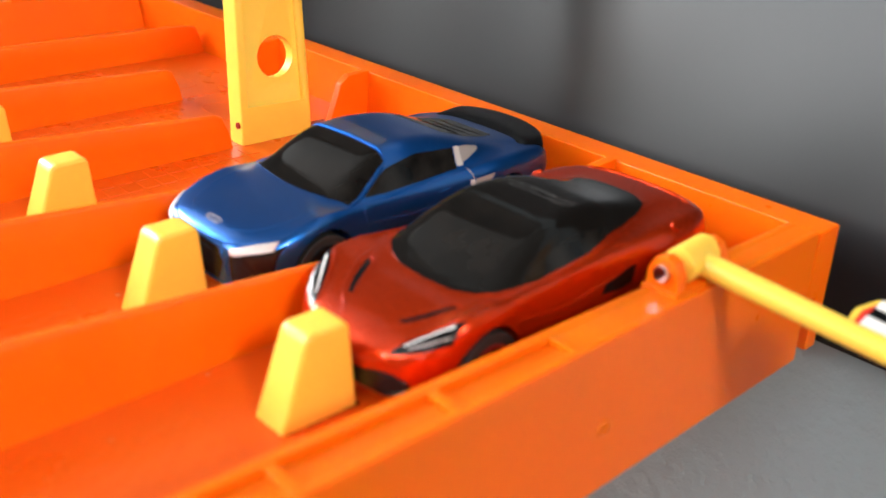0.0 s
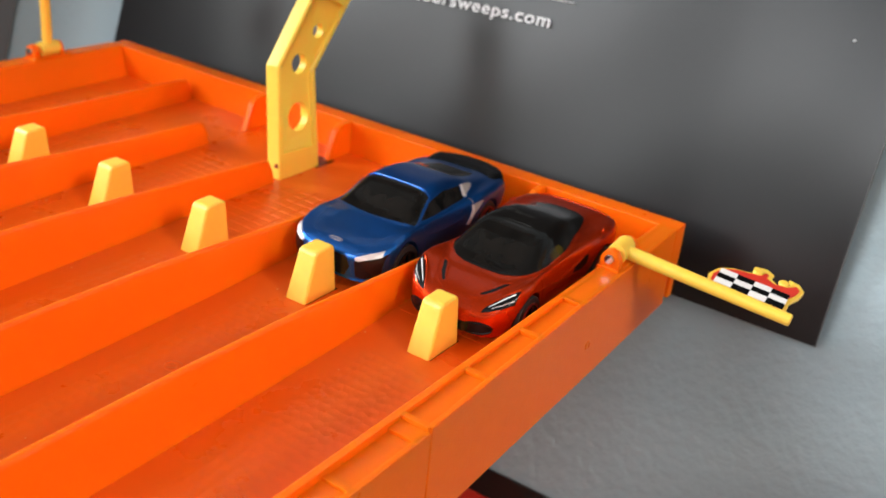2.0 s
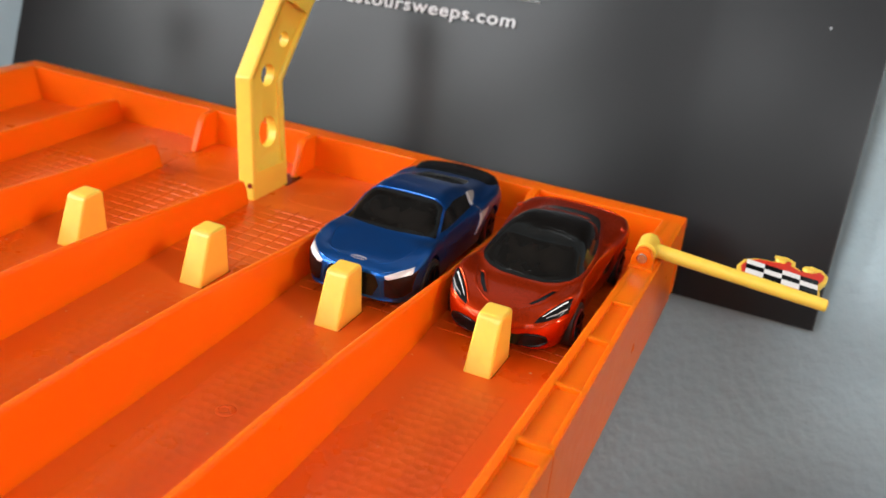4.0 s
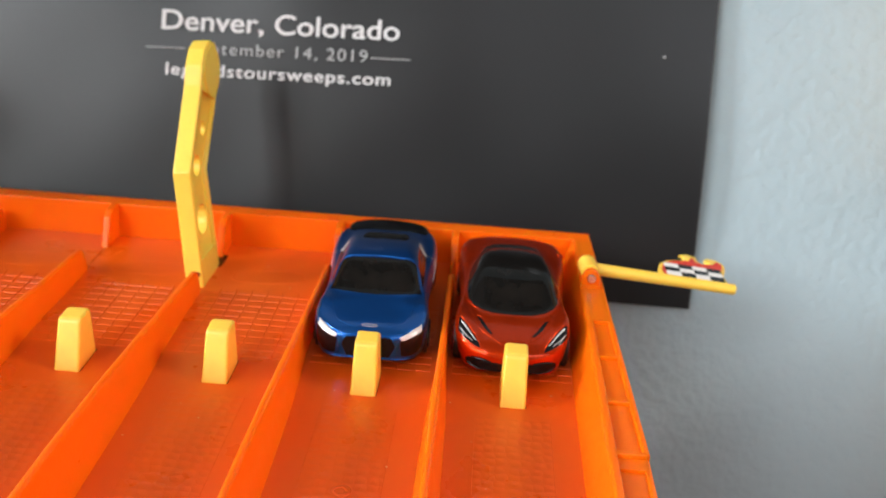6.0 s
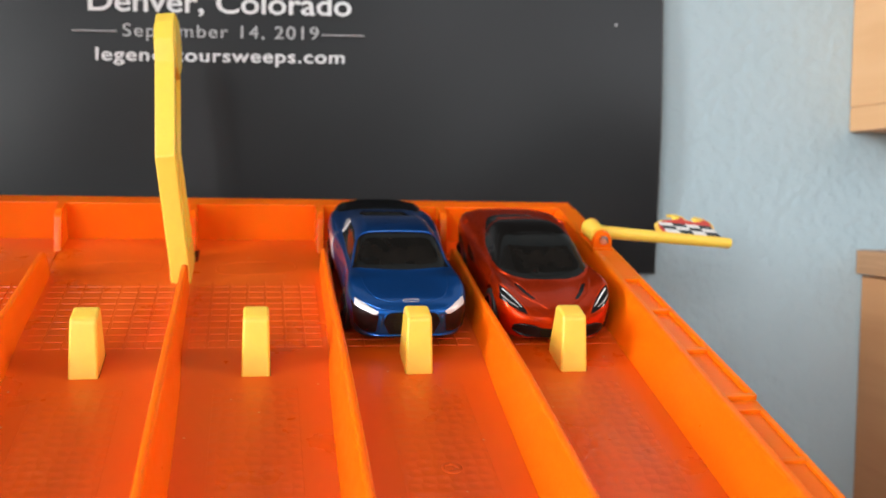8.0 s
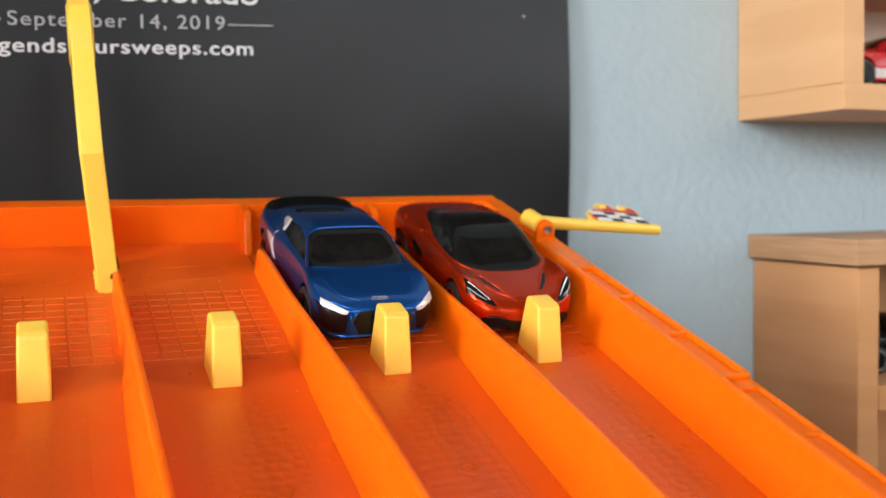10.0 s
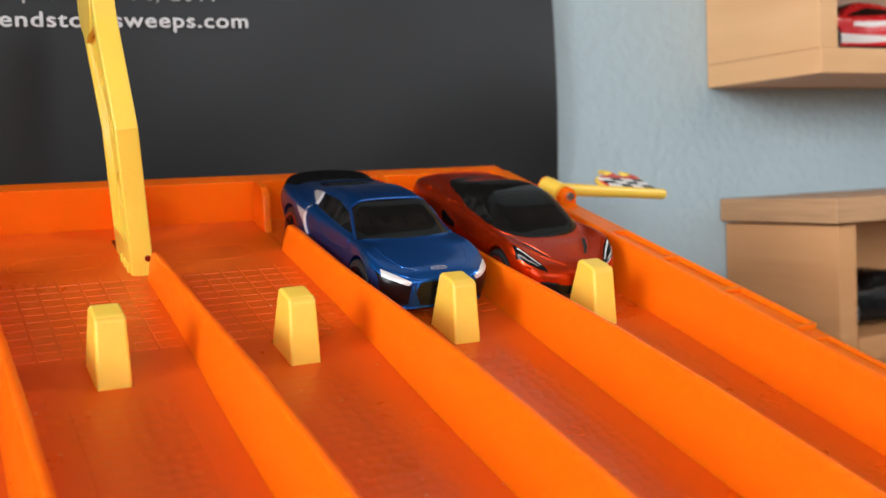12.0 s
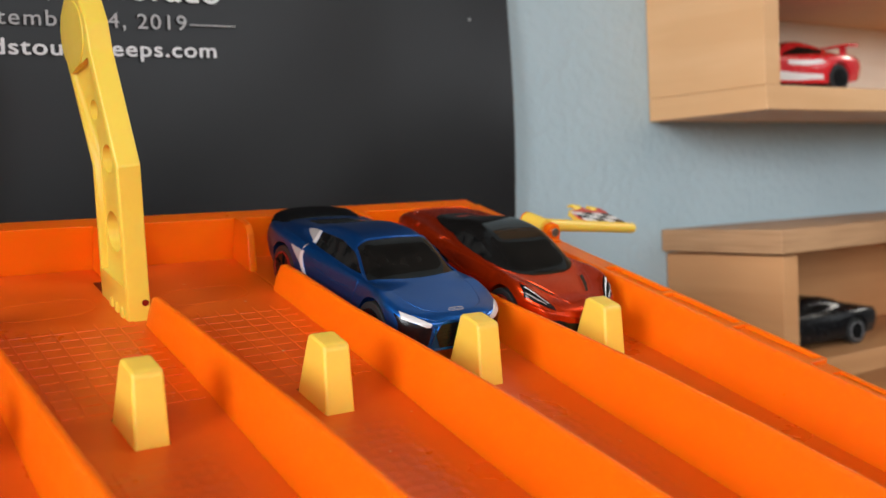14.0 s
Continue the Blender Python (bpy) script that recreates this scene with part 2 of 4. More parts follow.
structure("floor", box(-2.7, 2.5, -2.7, WALL_Y + 0.12, -0.1, 0), FLOOR, "brown wooden floor of the room")

# ---- poster ----


def sheet(x0, x1, z0, z1, depth, nx=40, nz=24, thick=0.0004):
    """A sheet of paper hanging near the wall; depth(x, z) is its distance from the wall."""
    bm = bmesh.new()
    rows = []
    for k in (0, 1):
        rows.append([[bm.verts.new((x0 + (x1 - x0) * i / nx, WALL_Y - depth(x0 + (x1 - x0) * i / nx, z0 + (z1 - z0) * j / nz) - k * thick, z0 + (z1 - z0) * j / nz)) for j in range(nz + 1)] for i in range(nx + 1)])
    for k, r in enumerate(rows):
        for i in range(nx):
            for j in range(nz):
                bm.faces.new((r[i][j], r[i + 1][j], r[i + 1][j + 1], r[i][j + 1]))
    edge = [(i, 0) for i in range(nx + 1)] + [(nx, j) for j in range(1, nz + 1)] + [(i, nz) for i in range(nx - 1, -1, -1)] + [(0, j) for j in range(nz - 1, 0, -1)]
    for a, b in zip(edge, edge[1:] + edge[:1]):
        bm.faces.new((rows[0][a[0]][a[1]], rows[0][b[0]][b[1]], rows[1][b[0]][b[1]], rows[1][a[0]][a[1]]))
    return bm


def poster_depth(x, z):
    lift = 0.0027 + 0.0035 * max(0.0, (0.02 - x) / 0.28)
    lift += 0.0032 * min(1.0, max(0.0, (x - 0.02) / 0.0565)) ** 2 * math.exp(-((z - 1.075) / 0.045) ** 2)
    return lift + 0.0007 * math.sin(x * 23 + 0.6) + 0.0005 * math.sin(x * 41 + z * 9) + 0.00022 * math.sin(x * 83 - z * 31) * math.sin(z * 47 + x * 12)


poster = thing("poster", Matrix.Identity(4), "black event poster with white lettering, hung on the wall", "poster")
part("paper_sheet", sheet(-0.270, 0.0765, 1.0155, 1.262, poster_depth, 140, 40), POSTER, poster)


TEXT_TILT = 0.022


def lettering(text, x0, x1, z0, cap, mat, parent, name, bold=0.0, spacing=1.0):
    """Built-in lettering, fitted between x0 and x1, base line at z0, laid on the poster."""
    cu = bpy.data.curves.new(name, "FONT")
    cu.body, cu.size, cu.space_character = text, 1.0, spacing
    tmp = new(name, cu)
    bpy.context.view_layer.update()
    me = bpy.data.meshes.new_from_object(tmp.evaluated_get(bpy.context.evaluated_depsgraph_get()))
    bpy.data.objects.remove(tmp)
    xs = [v.co.x for v in me.vertices]
    lo, hi = min(xs), max(xs)
    tall = max(v.co.y for v in me.vertices)
    for v in me.vertices:
        x = x0 + (v.co.x - lo) / (hi - lo) * (x1 - x0)
        z = z0 + v.co.y * cap / tall + TEXT_TILT * (x + 0.093)
        v.co = (x, WALL_Y - poster_depth(x, z) - 0.0014, z)
    bm = bmesh.new()
    bm.from_mesh(me)
    for k, (dx, dz) in enumerate(((bold, 0), (-bold, 0), (0, bold * 0.7), (0, -bold * 0.7)) if bold else ()):
        g = bmesh.ops.duplicate(bm, geom=[f for f in bm.faces][:len(me.polygons)])
        bmesh.ops.translate(bm, verts=[v for v in g["geom"] if isinstance(v, bmesh.types.BMVert)], vec=(dx, -0.00005 * (k + 1), dz))
    return part(name, bm, mat, parent, smooth=0)


lettering("Denver, Colorado", -0.1400, -0.0462, 1.1111, 0.0076, PAPER_TEXT, poster, "lettering", 0.00020)
lettering("September 14, 2019", -0.1283, -0.0581, 1.1021, 0.0046, GREY_TEXT, poster, "lettering", 0.00004, 1.15)
lettering("legendstoursweeps.com", -0.1375, -0.0485, 1.0934, 0.0046, PAPER_TEXT, poster, "lettering", 0.00017, 1.1)
for x0, x1 in ((-0.1458, -0.1303), (-0.0568, -0.0411)):
    d = WALL_Y - poster_depth((x0 + x1) / 2, 1.104) - 0.0012
    rule = box(x0, x1, d - 0.0005, d + 0.0005, 1.1036, 1.1040)
    for v in rule.verts:
        v.co.z += TEXT_TILT * (v.co.x + 0.093)
    part("rule_line", rule, GREY_TEXT, poster)
d = WALL_Y - poster_depth(0.0575, 1.113)
part("print_dot", tube((0.0576, d - 0.0013, 1.1133), (0.0576, d - 0.0004, 1.1133), 0.0005, n=12), GREY_TEXT, poster)
edge = box(0.0765, 0.0769, -0.0005, 0.0003, 1.0155, 1.262)
bmesh.ops.subdivide_edges(edge, edges=[e for e in edge.edges if abs(e.verts[0].co.z - e.verts[1].co.z) > 0.1], cuts=40)
for v in edge.verts:
    v.co.y += WALL_Y - poster_depth(0.0765, v.co.z)
part("paper_edge", edge, PAPER_EDGE, poster, "pale cut edge of the paper")

lower = thing("poster", Matrix.Identity(4), "black-bordered poster with red and yellow print low on the wall", "poster")
part("paper_sheet", box(-0.30, 0.045, WALL_Y - 0.002, WALL_Y - 0.0006, 0.72, 0.925), POSTER, lower)
part("red_field", box(-0.29, 0.035, WALL_Y - 0.0034, WALL_Y - 0.002, 0.73, 0.914), RED_PRINT, lower)
part("yellow_band", box(-0.02, 0.030, WALL_Y - 0.0046, WALL_Y - 0.0034, 0.90, 0.910), YELLOW, lower)

# ---- raceway (built in its own frame: x across the lanes, y up the slope, z off the lane floor) ----
SLOPE = 17.2
TRACK = pose(0, 0, 1.0, SLOPE, 0, 0)
PITCH = 0.042
Y_FRONT, Y_BACK = -0.26, 0.1005
X_RIGHT, X_LEFT = 0.0245, -0.2275
DIVIDERS = [-0.0173 - PITCH * k for k in range(5)]
LANES = [0.0037 - PITCH * k for k in range(6)]

raceway = thing("raceway", TRACK, "bright orange plastic six-lane toy raceway sloping down from the wall", "toy track")
TOP = 0.0136


def floor_material(name, relief):
    """Orange plastic with specks of dust and smears; relief: the depth of its small moulded dimples."""
    m = material(name, (0.79, 0.098, 0.002), 0.33, mix_scale=26, spec=0.42, colour2=(0.75, 0.118, 0.008))
    n, l = m.node_tree.nodes, m.node_tree.links
    p = n["Principled BSDF"]
    tc = n.new("ShaderNodeTexCoord")
    vo = n.new("ShaderNodeTexVoronoi")
    vo.inputs["Scale"].default_value, vo.inputs["Randomness"].default_value = 320, 0.45
    l.new(tc.outputs["Object"], vo.inputs["Vector"])
    bm2 = n.new("ShaderNodeBump")
    bm2.inputs["Distance"].default_value = relief
    dist = n.new("ShaderNodeMapRange")
    dist.inputs["From Max"].default_value = 0.6
    l.new(vo.outputs["Distance"], dist.inputs["Value"])
    l.new(dist.outputs["Result"], bm2.inputs["Height"])
    l.new(bm2.outputs["Normal"], p.inputs["Normal"])
    dust = n.new("ShaderNodeTexVoronoi")
    dust.inputs["Scale"].default_value = 130
    l.new(tc.outputs["Object"], dust.inputs["Vector"])
    speck = n.new("ShaderNodeMath")
    speck.operation = "LESS_THAN"
    speck.inputs[1].default_value = 0.045
    l.new(dust.outputs["Distance"], speck.inputs[0])
    pick = n.new("ShaderNodeMix")
    pick.data_type = "RGBA"
    pick.inputs["B"].default_value = (0.80, 0.38, 0.20, 1)
    l.new(speck.outputs[0], pick.inputs["Factor"])
    l.new(p.inputs["Base Color"].links[0].from_socket, pick.inputs["A"])
    l.new(pick.outputs["Result"], p.inputs["Base Color"])
    smear = n.new("ShaderNodeTexNoise")
    smear.inputs["Scale"].default_value, smear.inputs["Detail"].default_value = 38, 6
    l.new(tc.outputs["Object"], smear.inputs["Vector"])
    gloss = n.new("ShaderNodeMapRange")
    gloss.inputs["From Min"].default_value, gloss.inputs["From Max"].default_value = 0.3, 0.7
    gloss.inputs["To Min"].default_value, gloss.inputs["To Max"].default_value = 0.24, 0.38
    l.new(smear.outputs["Fac"], gloss.inputs["Value"])
    l.new(gloss.outputs["Result"], p.inputs["Roughness"])
    return m


LANE = floor_material("orange_lane_plastic", 0.00001)
DIMPLED = floor_material("dimpled_orange_plastic", 0.00011)
for cx in LANES:
    part("lane_floor", box(cx - 0.0208, cx + (0.0268 if cx == LANES[0] else 0.0208), Y_FRONT, Y_BACK, -0.0016, 0.0), LANE, raceway)
    # raised running strip down the middle of the lane, below the gates
    part("running_strip", prism([(cx - 0.0108, -0.0003), (cx - 0.0100, 0.00022), (cx + 0.0100, 0.00022), (cx + 0.0108, -0.0003)], "y", Y_FRONT, -0.006), DIMPLED, raceway, "dimpled running strip")
    # low moulded bricks behind the gates
    bm = bmesh.new()
    for j in range(11):
        y = 0.0165 + 0.0042 * j
        for i in range(7):
            x = cx - 0.0182 + 0.0052 * i
            brick = [(x + 0.00025, y + 0.00025), (x + 0.00495, y + 0.00025), (x + 0.00495, y + 0.00395), (x + 0.00025, y + 0.00395)]
            foot = [bm.verts.new((u, v, -0.0003)) for u, v in brick]
            crown = [bm.verts.new((u + (0.0002 if u < x + 0.0026 else -0.0002), v + (0.0002 if v < y + 0.0021 else -0.0002), 0.00017)) for u, v in brick]
            bm.faces.new(crown)
            for k in range(4):
                bm.faces.new((foot[k], foot[(k + 1) % 4], crown[(k + 1) % 4], crown[k]))
    part("brick_relief", bm, LANE, raceway, "moulded brick pattern", smooth=0)


def divider(x, end):
    """A lane wall: low and upright behind the gates, taller with sloping sides before them."""
    bm = bmesh.new()
    rings = []
    for y, h, top, foot in ((Y_FRONT, 16.0, 1.0, 3.6), (-0.10, 16.0, 1.0, 3.6), (-0.06, 15.6, 1.0, 3.5), (-0.03, 14.6, 1.0, 3.2), (-0.008, 13.2, 1.0, 2.8), (0.006, 12.2, 0.95, 2.2), (0.018, 11.3, 0.9, 1.6), (0.034, 10.3, 0.9, 1.35), (end - 0.010, 9.4, 0.9, 1.3), (end - 0.0022, 8.9, 0.9, 1.3), (end - 0.0006, 8.2, 0.85, 1.25), (end + 0.0010, 4.5, 0.9, 1.2), (end + 0.0018, 0.0, 1.0, 1.2)):
        half = [(foot, -0.2), (foot * 0.95, 0.25), (top + (foot - top) * 0.40, h * 0.48), (top + 0.05, h * 0.93), (top * 0.75, h * 0.985), (top * 0.3, h)]
        ring = [(x + a * 0.001, y, max(b, -0.2) * 0.001) for a, b in half] + [(x - a * 0.001, y, max(b, -0.2) * 0.001) for a, b in half[::-1]]
        rings.append([bm.verts.new(p) for p in ring])
    n = len(rings[0])
    for a, b in zip(rings, rings[1:]):
        for k in range(n):
            bm.faces.new((a[k], a[(k + 1) % n], b[(k + 1) % n], b[k]))
    bm.faces.new(rings[0])
    bm.faces.new(rings[-1][::-1])
    return part("lane_divider", bm, ORANGE, raceway, smooth=50)


for x, end in zip(DIVIDERS, (0.0715, 0.0715, 0.0570, 0.0670, 0.0985)):
    divider(x, end)

# gussets at the back wall, in line with the lane walls
for x in DIVIDERS[:4]:
    out = [(Y_BACK + 0.001, 0), (Y_BACK + 0.001, TOP - 0.0006), (Y_BACK - 0.006, TOP - 0.001), (Y_BACK - 0.0085, TOP - 0.003), (Y_BACK - 0.0125, 0)]
    part("gusset", prism(out, "x", x - 0.0012, x + 0.0012, 0.0004), ORANGE, raceway)

# back wall
out = [(Y_BACK, -0.0016), (Y_BACK + 0.0006, TOP - 0.0010), (Y_BACK + 0.0078, TOP - 0.0010), (Y_BACK + 0.0078, -0.0135), (Y_BACK + 0.004, -0.0135), (Y_BACK + 0.004, -0.0016)]
part("back_wall", prism(out, "x", X_LEFT - 0.0072, X_RIGHT + 0.0070, 0.0005), ORANGE, raceway)


def side_wall(sign, inner):
    """A hollow rail: sloping inner face, flat top with shallow pockets between ribs, tall outer skirt that flares a little towards the front."""
    o = lambda w: inner + sign * w  # noqa: E731
    bm = bmesh.new()
    prism([(o(-0.0034), -0.0016), (o(-0.0028), 0.0012), (o(0.0002), TOP - 0.0008), (o(0.0008), TOP), (o(0.0026), TOP), (o(0.0026), -0.0016)], "y", Y_FRONT, Y_BACK, 0.0004, bm=bm)
    prism([(o(0.0054), TOP), (o(0.0070), TOP), (o(0.0072), -0.0138), (o(0.0054), -0.0138)], "y", -0.0400, Y_BACK, 0.0005, bm=bm)
    prism([(o(0.0053), TOP - 0.0012), (o(0.0069), TOP - 0.0012), (o(0.0071), -0.0142), (o(0.0053), -0.0142)], "y", Y_FRONT, -0.0400, 0.0005, bm=bm)
    box(*sorted((o(0.0022), o(0.0060))), 0.0335, Y_BACK, TOP - 0.002, TOP - 0.0001, 0.0003, bm=bm)
    for a in (0.0335, 0.0102, -0.0148, -0.0395, -0.0655, -0.0905, -0.1155, -0.1405, -0.1655, -0.1905, -0.2155, -0.2405):
        drop = 0.0 if a > -0.05 else 0.0012
        box(*sorted((o(0.0020), o(0.0062))), a - 0.0009, a + 0.0009, 0.004, TOP - 0.0001 - drop, 0.0003, bm=bm)
    box(*sorted((o(0.0018), o(0.0062))), Y_FRONT, -0.0450, TOP - 0.0038, TOP - 0.0020, bm=bm)
    box(*sorted((o(0.0018), o(0.0062))), -0.0450, 0.0340, TOP - 0.0038, TOP - 0.0012, bm=bm)
    for v in bm.verts:
        if abs(v.co.x - inner) > 0.0045:
            v.co.x += sign * 0.024 * (0.105 - max(v.co.y, -0.045))
        if v.co.z > 0.004:
            v.co.z += 0.0075 * (0.03 - v.co.y)
    return part("side_wall", bm, ORANGE, raceway)


right_wall = side_wall(1, X_RIGHT)
left_wall = side_wall(-1, X_LEFT)
hx = X_RIGHT + 0.0086
bored(part("screw_hole", tube((hx - 0.0010, 0.0400, -0.0020), (hx + 0.0003, 0.0400, -0.0020), 0.0015, n=24, bevel=0.0002), ORANGE, raceway), [tube((hx - 0.002, 0.0400, -0.0020), (hx + 0.002, 0.0400, -0.0020), 0.0010, n=24)])
# pale disc: the glint inside the hole is put into its colour
part("hole_light", tube((hx - 0.0010, 0.0400, -0.0020), (hx - 0.00005, 0.0400, -0.0020), 0.0011, n=24), BLADE, raceway, "pale disc whose colour stands for light in the screw hole")
mark = part("moulding_mark", tube((LANES[1] + 0.0008, -0.0450, -0.0003), (LANES[1] + 0.0008, -0.0450, 0.00035), 0.0024, n=28, bevel=0.00025), LANE, raceway, "shallow round moulding mark")
bored(mark, [tube((LANES[1] + 0.0004, -0.0450, -0.00015), (LANES[1] + 0.0004, -0.0450, 0.002), 0.0011, 0.0016, n=20)])
# low oval outlines moulded into the plain floor before the back wall
for cx in LANES:
    bm = bmesh.new()
    loop = [(cx + 0.0125 * math.copysign(abs(math.cos(a)) ** 0.7, math.cos(a)), 0.0745 + 0.0055 * math.copysign(abs(math.sin(a)) ** 0.7, math.sin(a)) + 0.10 * 0.0125 * math.cos(a)) for a in (math.pi * 2 * k / 40 for k in range(40))]
    rings = [[bm.verts.new((x + dx * (x - cx) * 30, y + dx * (y - 0.0745) * 60, z)) for dx, z in ((-0.0012, -0.0002), (-0.0004, 0.00010), (0.0004, 0.00010), (0.0012, -0.0002))] for x, y in loop]
    for p, q in zip(rings, rings[1:] + rings[:1]):
        for k in range(3):
            bm.faces.new((p[k], p[k + 1], q[k + 1], q[k]))
    part("moulded_oval", bm, LANE, raceway, smooth=60)
stand = part("support_post", box(-0.160, -0.040, 0.022, 0.082, 0.0, 1.0045, 0.002), ORANGE, raceway)
stand.matrix_local = TRACK.inverted()


# starting gates
def gate(cx):
    """A yellow wedge: sloping front face, upright back, rounded crown."""
    out = [(0.0, -0.001), (0.0, 0.0), (0.0047, 0.0136), (0.0055, 0.0143), (0.0117, 0.0145), (0.0125, 0.0137), (0.0136, 0.0), (0.0136, -0.001)]
    bm = prism(out, "x", cx - 0.0037, cx + 0.0037)
    for v in bm.verts:
        v.co.x = cx + (v.co.x - cx) * (1.0 - 0.12 * max(0, v.co.z) / 0.0154)
    bmesh.ops.bevel(bm, geom=list(bm.edges), offset=0.0008, segments=3, affect="EDGES", profile=0.5)
    return part("starting_gate", bm, YELLOW, raceway, "rounded yellow starting gate")


for cx in LANES:
    gate(cx)
    part("gate_slot", box(cx - 0.0036, cx + 0.0038, 0.0006, 0.0139, -0.0006, 0.0001), BLACK, raceway)

# ---- start lever ----
LX0, LX1 = -0.0030, 0.0029
lever = part("start_lever", prism([(0.0620, -0.001), (0.0622, 0.0395), (0.0805, 0.0665), (0.0835, 0.0735), (0.0880, 0.0785), (0.0940, 0.0805), (0.1005, 0.0785), (0.1045, 0.0730), (0.1050, 0.0665), (0.0992, 0.0592), (0.0815, 0.0355), (0.0828, 0.0060), (0.0828, -0.001)], "x", LX0, LX1, 0.0006), LEVER_YELLOW, raceway, "tall yellow starting lever with round holes")
LEVER_LEAN = pose(-0.1028, 0.0725, 0, -2.5, -5.9, 0) @ pose(0, -0.073, 0)
lever.matrix_local = LEVER_LEAN
bored(lever, [tube((LX0 - 0.01, y, z), (LX1 + 0.01, y, z), r, n=32) for y, z, r in ((0.0735, 0.0200, 0.0052), (0.0742, 0.0388, 0.0038), (0.0838, 0.0500, 0.0028))] + [prism([(0.0640, 0.0085), (0.0642, 0.0388), (0.0822, 0.0645), (0.0962, 0.0580), (0.0792, 0.0362), (0.0806, 0.0085)], "x", *ends) for ends in ((LX0 - 0.002, LX0 + 0.0017), (LX1 - 0.0013, LX1 + 0.002))])
bosses = [part("lever_boss", tube((xa, 0.0942, 0.0690), (xb, 0.0942, 0.0690), 0.0094, n=40, bevel=0.0005), LEVER_YELLOW, lever) for xa, xb in ((LX0 - 0.0004, LX0 + 0.0010), (LX1 - 0.0010, LX1 + 0.0005))]
# the arm above its knee is bent a little to the side
for ob in [lever] + bosses:
    for v in ob.data.vertices:
        rise = max(0.0, v.co.z - 0.037)
        v.co.x += 0.050 * rise
        v.co.z -= 0.075 * rise
# the pin hole is drawn as a dark red stub, not bored
part("pin_hole_mark", tube((LX1 - 0.0014, 0.0616, 0.0042), (LX1 - 0.0014, 0.0635, 0.0042), 0.0008, n=16), RIM_RED, lever, "dark red stub marking the pin hole in the lever's edge")
for y in (0.0660, 0.0700, 0.0740):
    part("lever_tooth", prism([(y - 0.0012, -0.0005), (y - 0.0008, 0.0022), (y, 0.0028), (y + 0.0008, 0.0022), (y + 0.0012, -0.0005)], "x", LX0 - 0.0005, LX0 + 0.0004, 0.0002), LEVER_YELLOW, lever)
part("lever_slot", box(-0.1056, -0.0988, 0.0800, 0.0900, -0.0008, 0.0002), BLACK, raceway)


# ---- finish flags on the rails ----
def flag_bracket(sign, x, y):
    """Two lugs, a pin and a screw on the rail."""
    br = part("flag_bracket", box(x - 0.0034, x + 0.0034, y - 0.0042, y + 0.0135, TOP - 0.001, TOP + 0.0004, 0.0003), ORANGE, raceway)
    for a, b in ((y - 0.0035, y - 0.0010), (y + 0.0085, y + 0.0105)):
        out = [(x - 0.0032, TOP - 0.0005), (x - 0.0030, TOP + 0.0030), (x - 0.0018, TOP + 0.0052), (x, TOP + 0.0058), (x + 0.0018, TOP + 0.0052), (x + 0.0030, TOP + 0.0030), (x + 0.0032, TOP - 0.0005)]
        part("lug", prism(out, "y", a, b, 0.0004), ORANGE, br)
    part("screw", tube((x, y - 0.0044, TOP + 0.0030), (x, y - 0.0030, TOP + 0.0030), 0.0015, n=16, bevel=0.0003), CHROME, br)
    return br


def flag(m, label):
    """A flag on a round stick: x along the stick, y across the flag."""
    top = thing("flag", m, label, "toy flag", "flags on the rails")
    part("hub", tube((0, -0.0008, 0), (0, 0.0080, 0), 0.0030, n=24, bevel=0.0004), YELLOW, top)
    part("stick", tube((0.001, 0.0036, 0), (0.0505, 0.0036, -0.0002), 0.0021, 0.0018, n=24, bevel=0.0006), YELLOW, top)
    lay = lambda pts: [(0.0258 + (x - 0.0264) * 0.90, y * 0.78) for x, y in pts]  # noqa: E731
    edge = [(0.0272, 0.004), (0.0264, 0.0105), (0.0280, 0.0162), (0.0318, 0.0200), (0.0368, 0.0214), (0.0402, 0.0236), (0.0398, 0.0262), (0.0372, 0.0268), (0.0412, 0.0282), (0.0442, 0.0262), (0.0440, 0.0228), (0.0462, 0.0208), (0.0492, 0.0222), (0.0502, 0.0250), (0.0486, 0.0272), (0.0524, 0.0264), (0.0546, 0.0228), (0.0542, 0.0180), (0.0522, 0.0120), (0.0526, 0.004)]
    plates = [part("border", prism(lay(edge), "z", -0.0007, 0.0005, 0.0003), YELLOW, top, "moulded yellow flame-shaped border")]
    field = [(0.0282, 0.0050), (0.0277, 0.0105), (0.0292, 0.0156), (0.0326, 0.0188), (0.0374, 0.0202), (0.0408, 0.0224), (0.0418, 0.0246), (0.0428, 0.0236), (0.0424, 0.0214), (0.0452, 0.0196), (0.0496, 0.0206), (0.0518, 0.0236), (0.0532, 0.0216), (0.0528, 0.0182), (0.0506, 0.0122), (0.0510, 0.0050)]
    plates.append(part("red_field", prism(lay(field), "z", 0.0004, 0.0008), RED_PRINT, top))
    for i in range(4):
        for j in range(3):
            a, b = 0.0282 + 0.0050 * i, 0.0042 + 0.0027 * j
            plates.append(part("check_square", box(a, a + 0.0050, b, b + 0.0027, 0.0006, 0.0011), BLACK if (i + j) % 2 else WHITE_PRINT, top, smooth=0))
    for x, y in ((0.0375, 0.0180), (0.0452, 0.0174)):
        plates.append(part("flame_curl", tube((x, y, 0.0004), (x, y, 0.0013), 0.0017, 0.0013, n=20, bevel=0.0003), YELLOW, top))
    for ob in plates:
        ob.matrix_local = pose(-0.0010, 0.0036, 0.0002, 6, 0, 0) @ pose(0, -0.0026, 0)
    return top


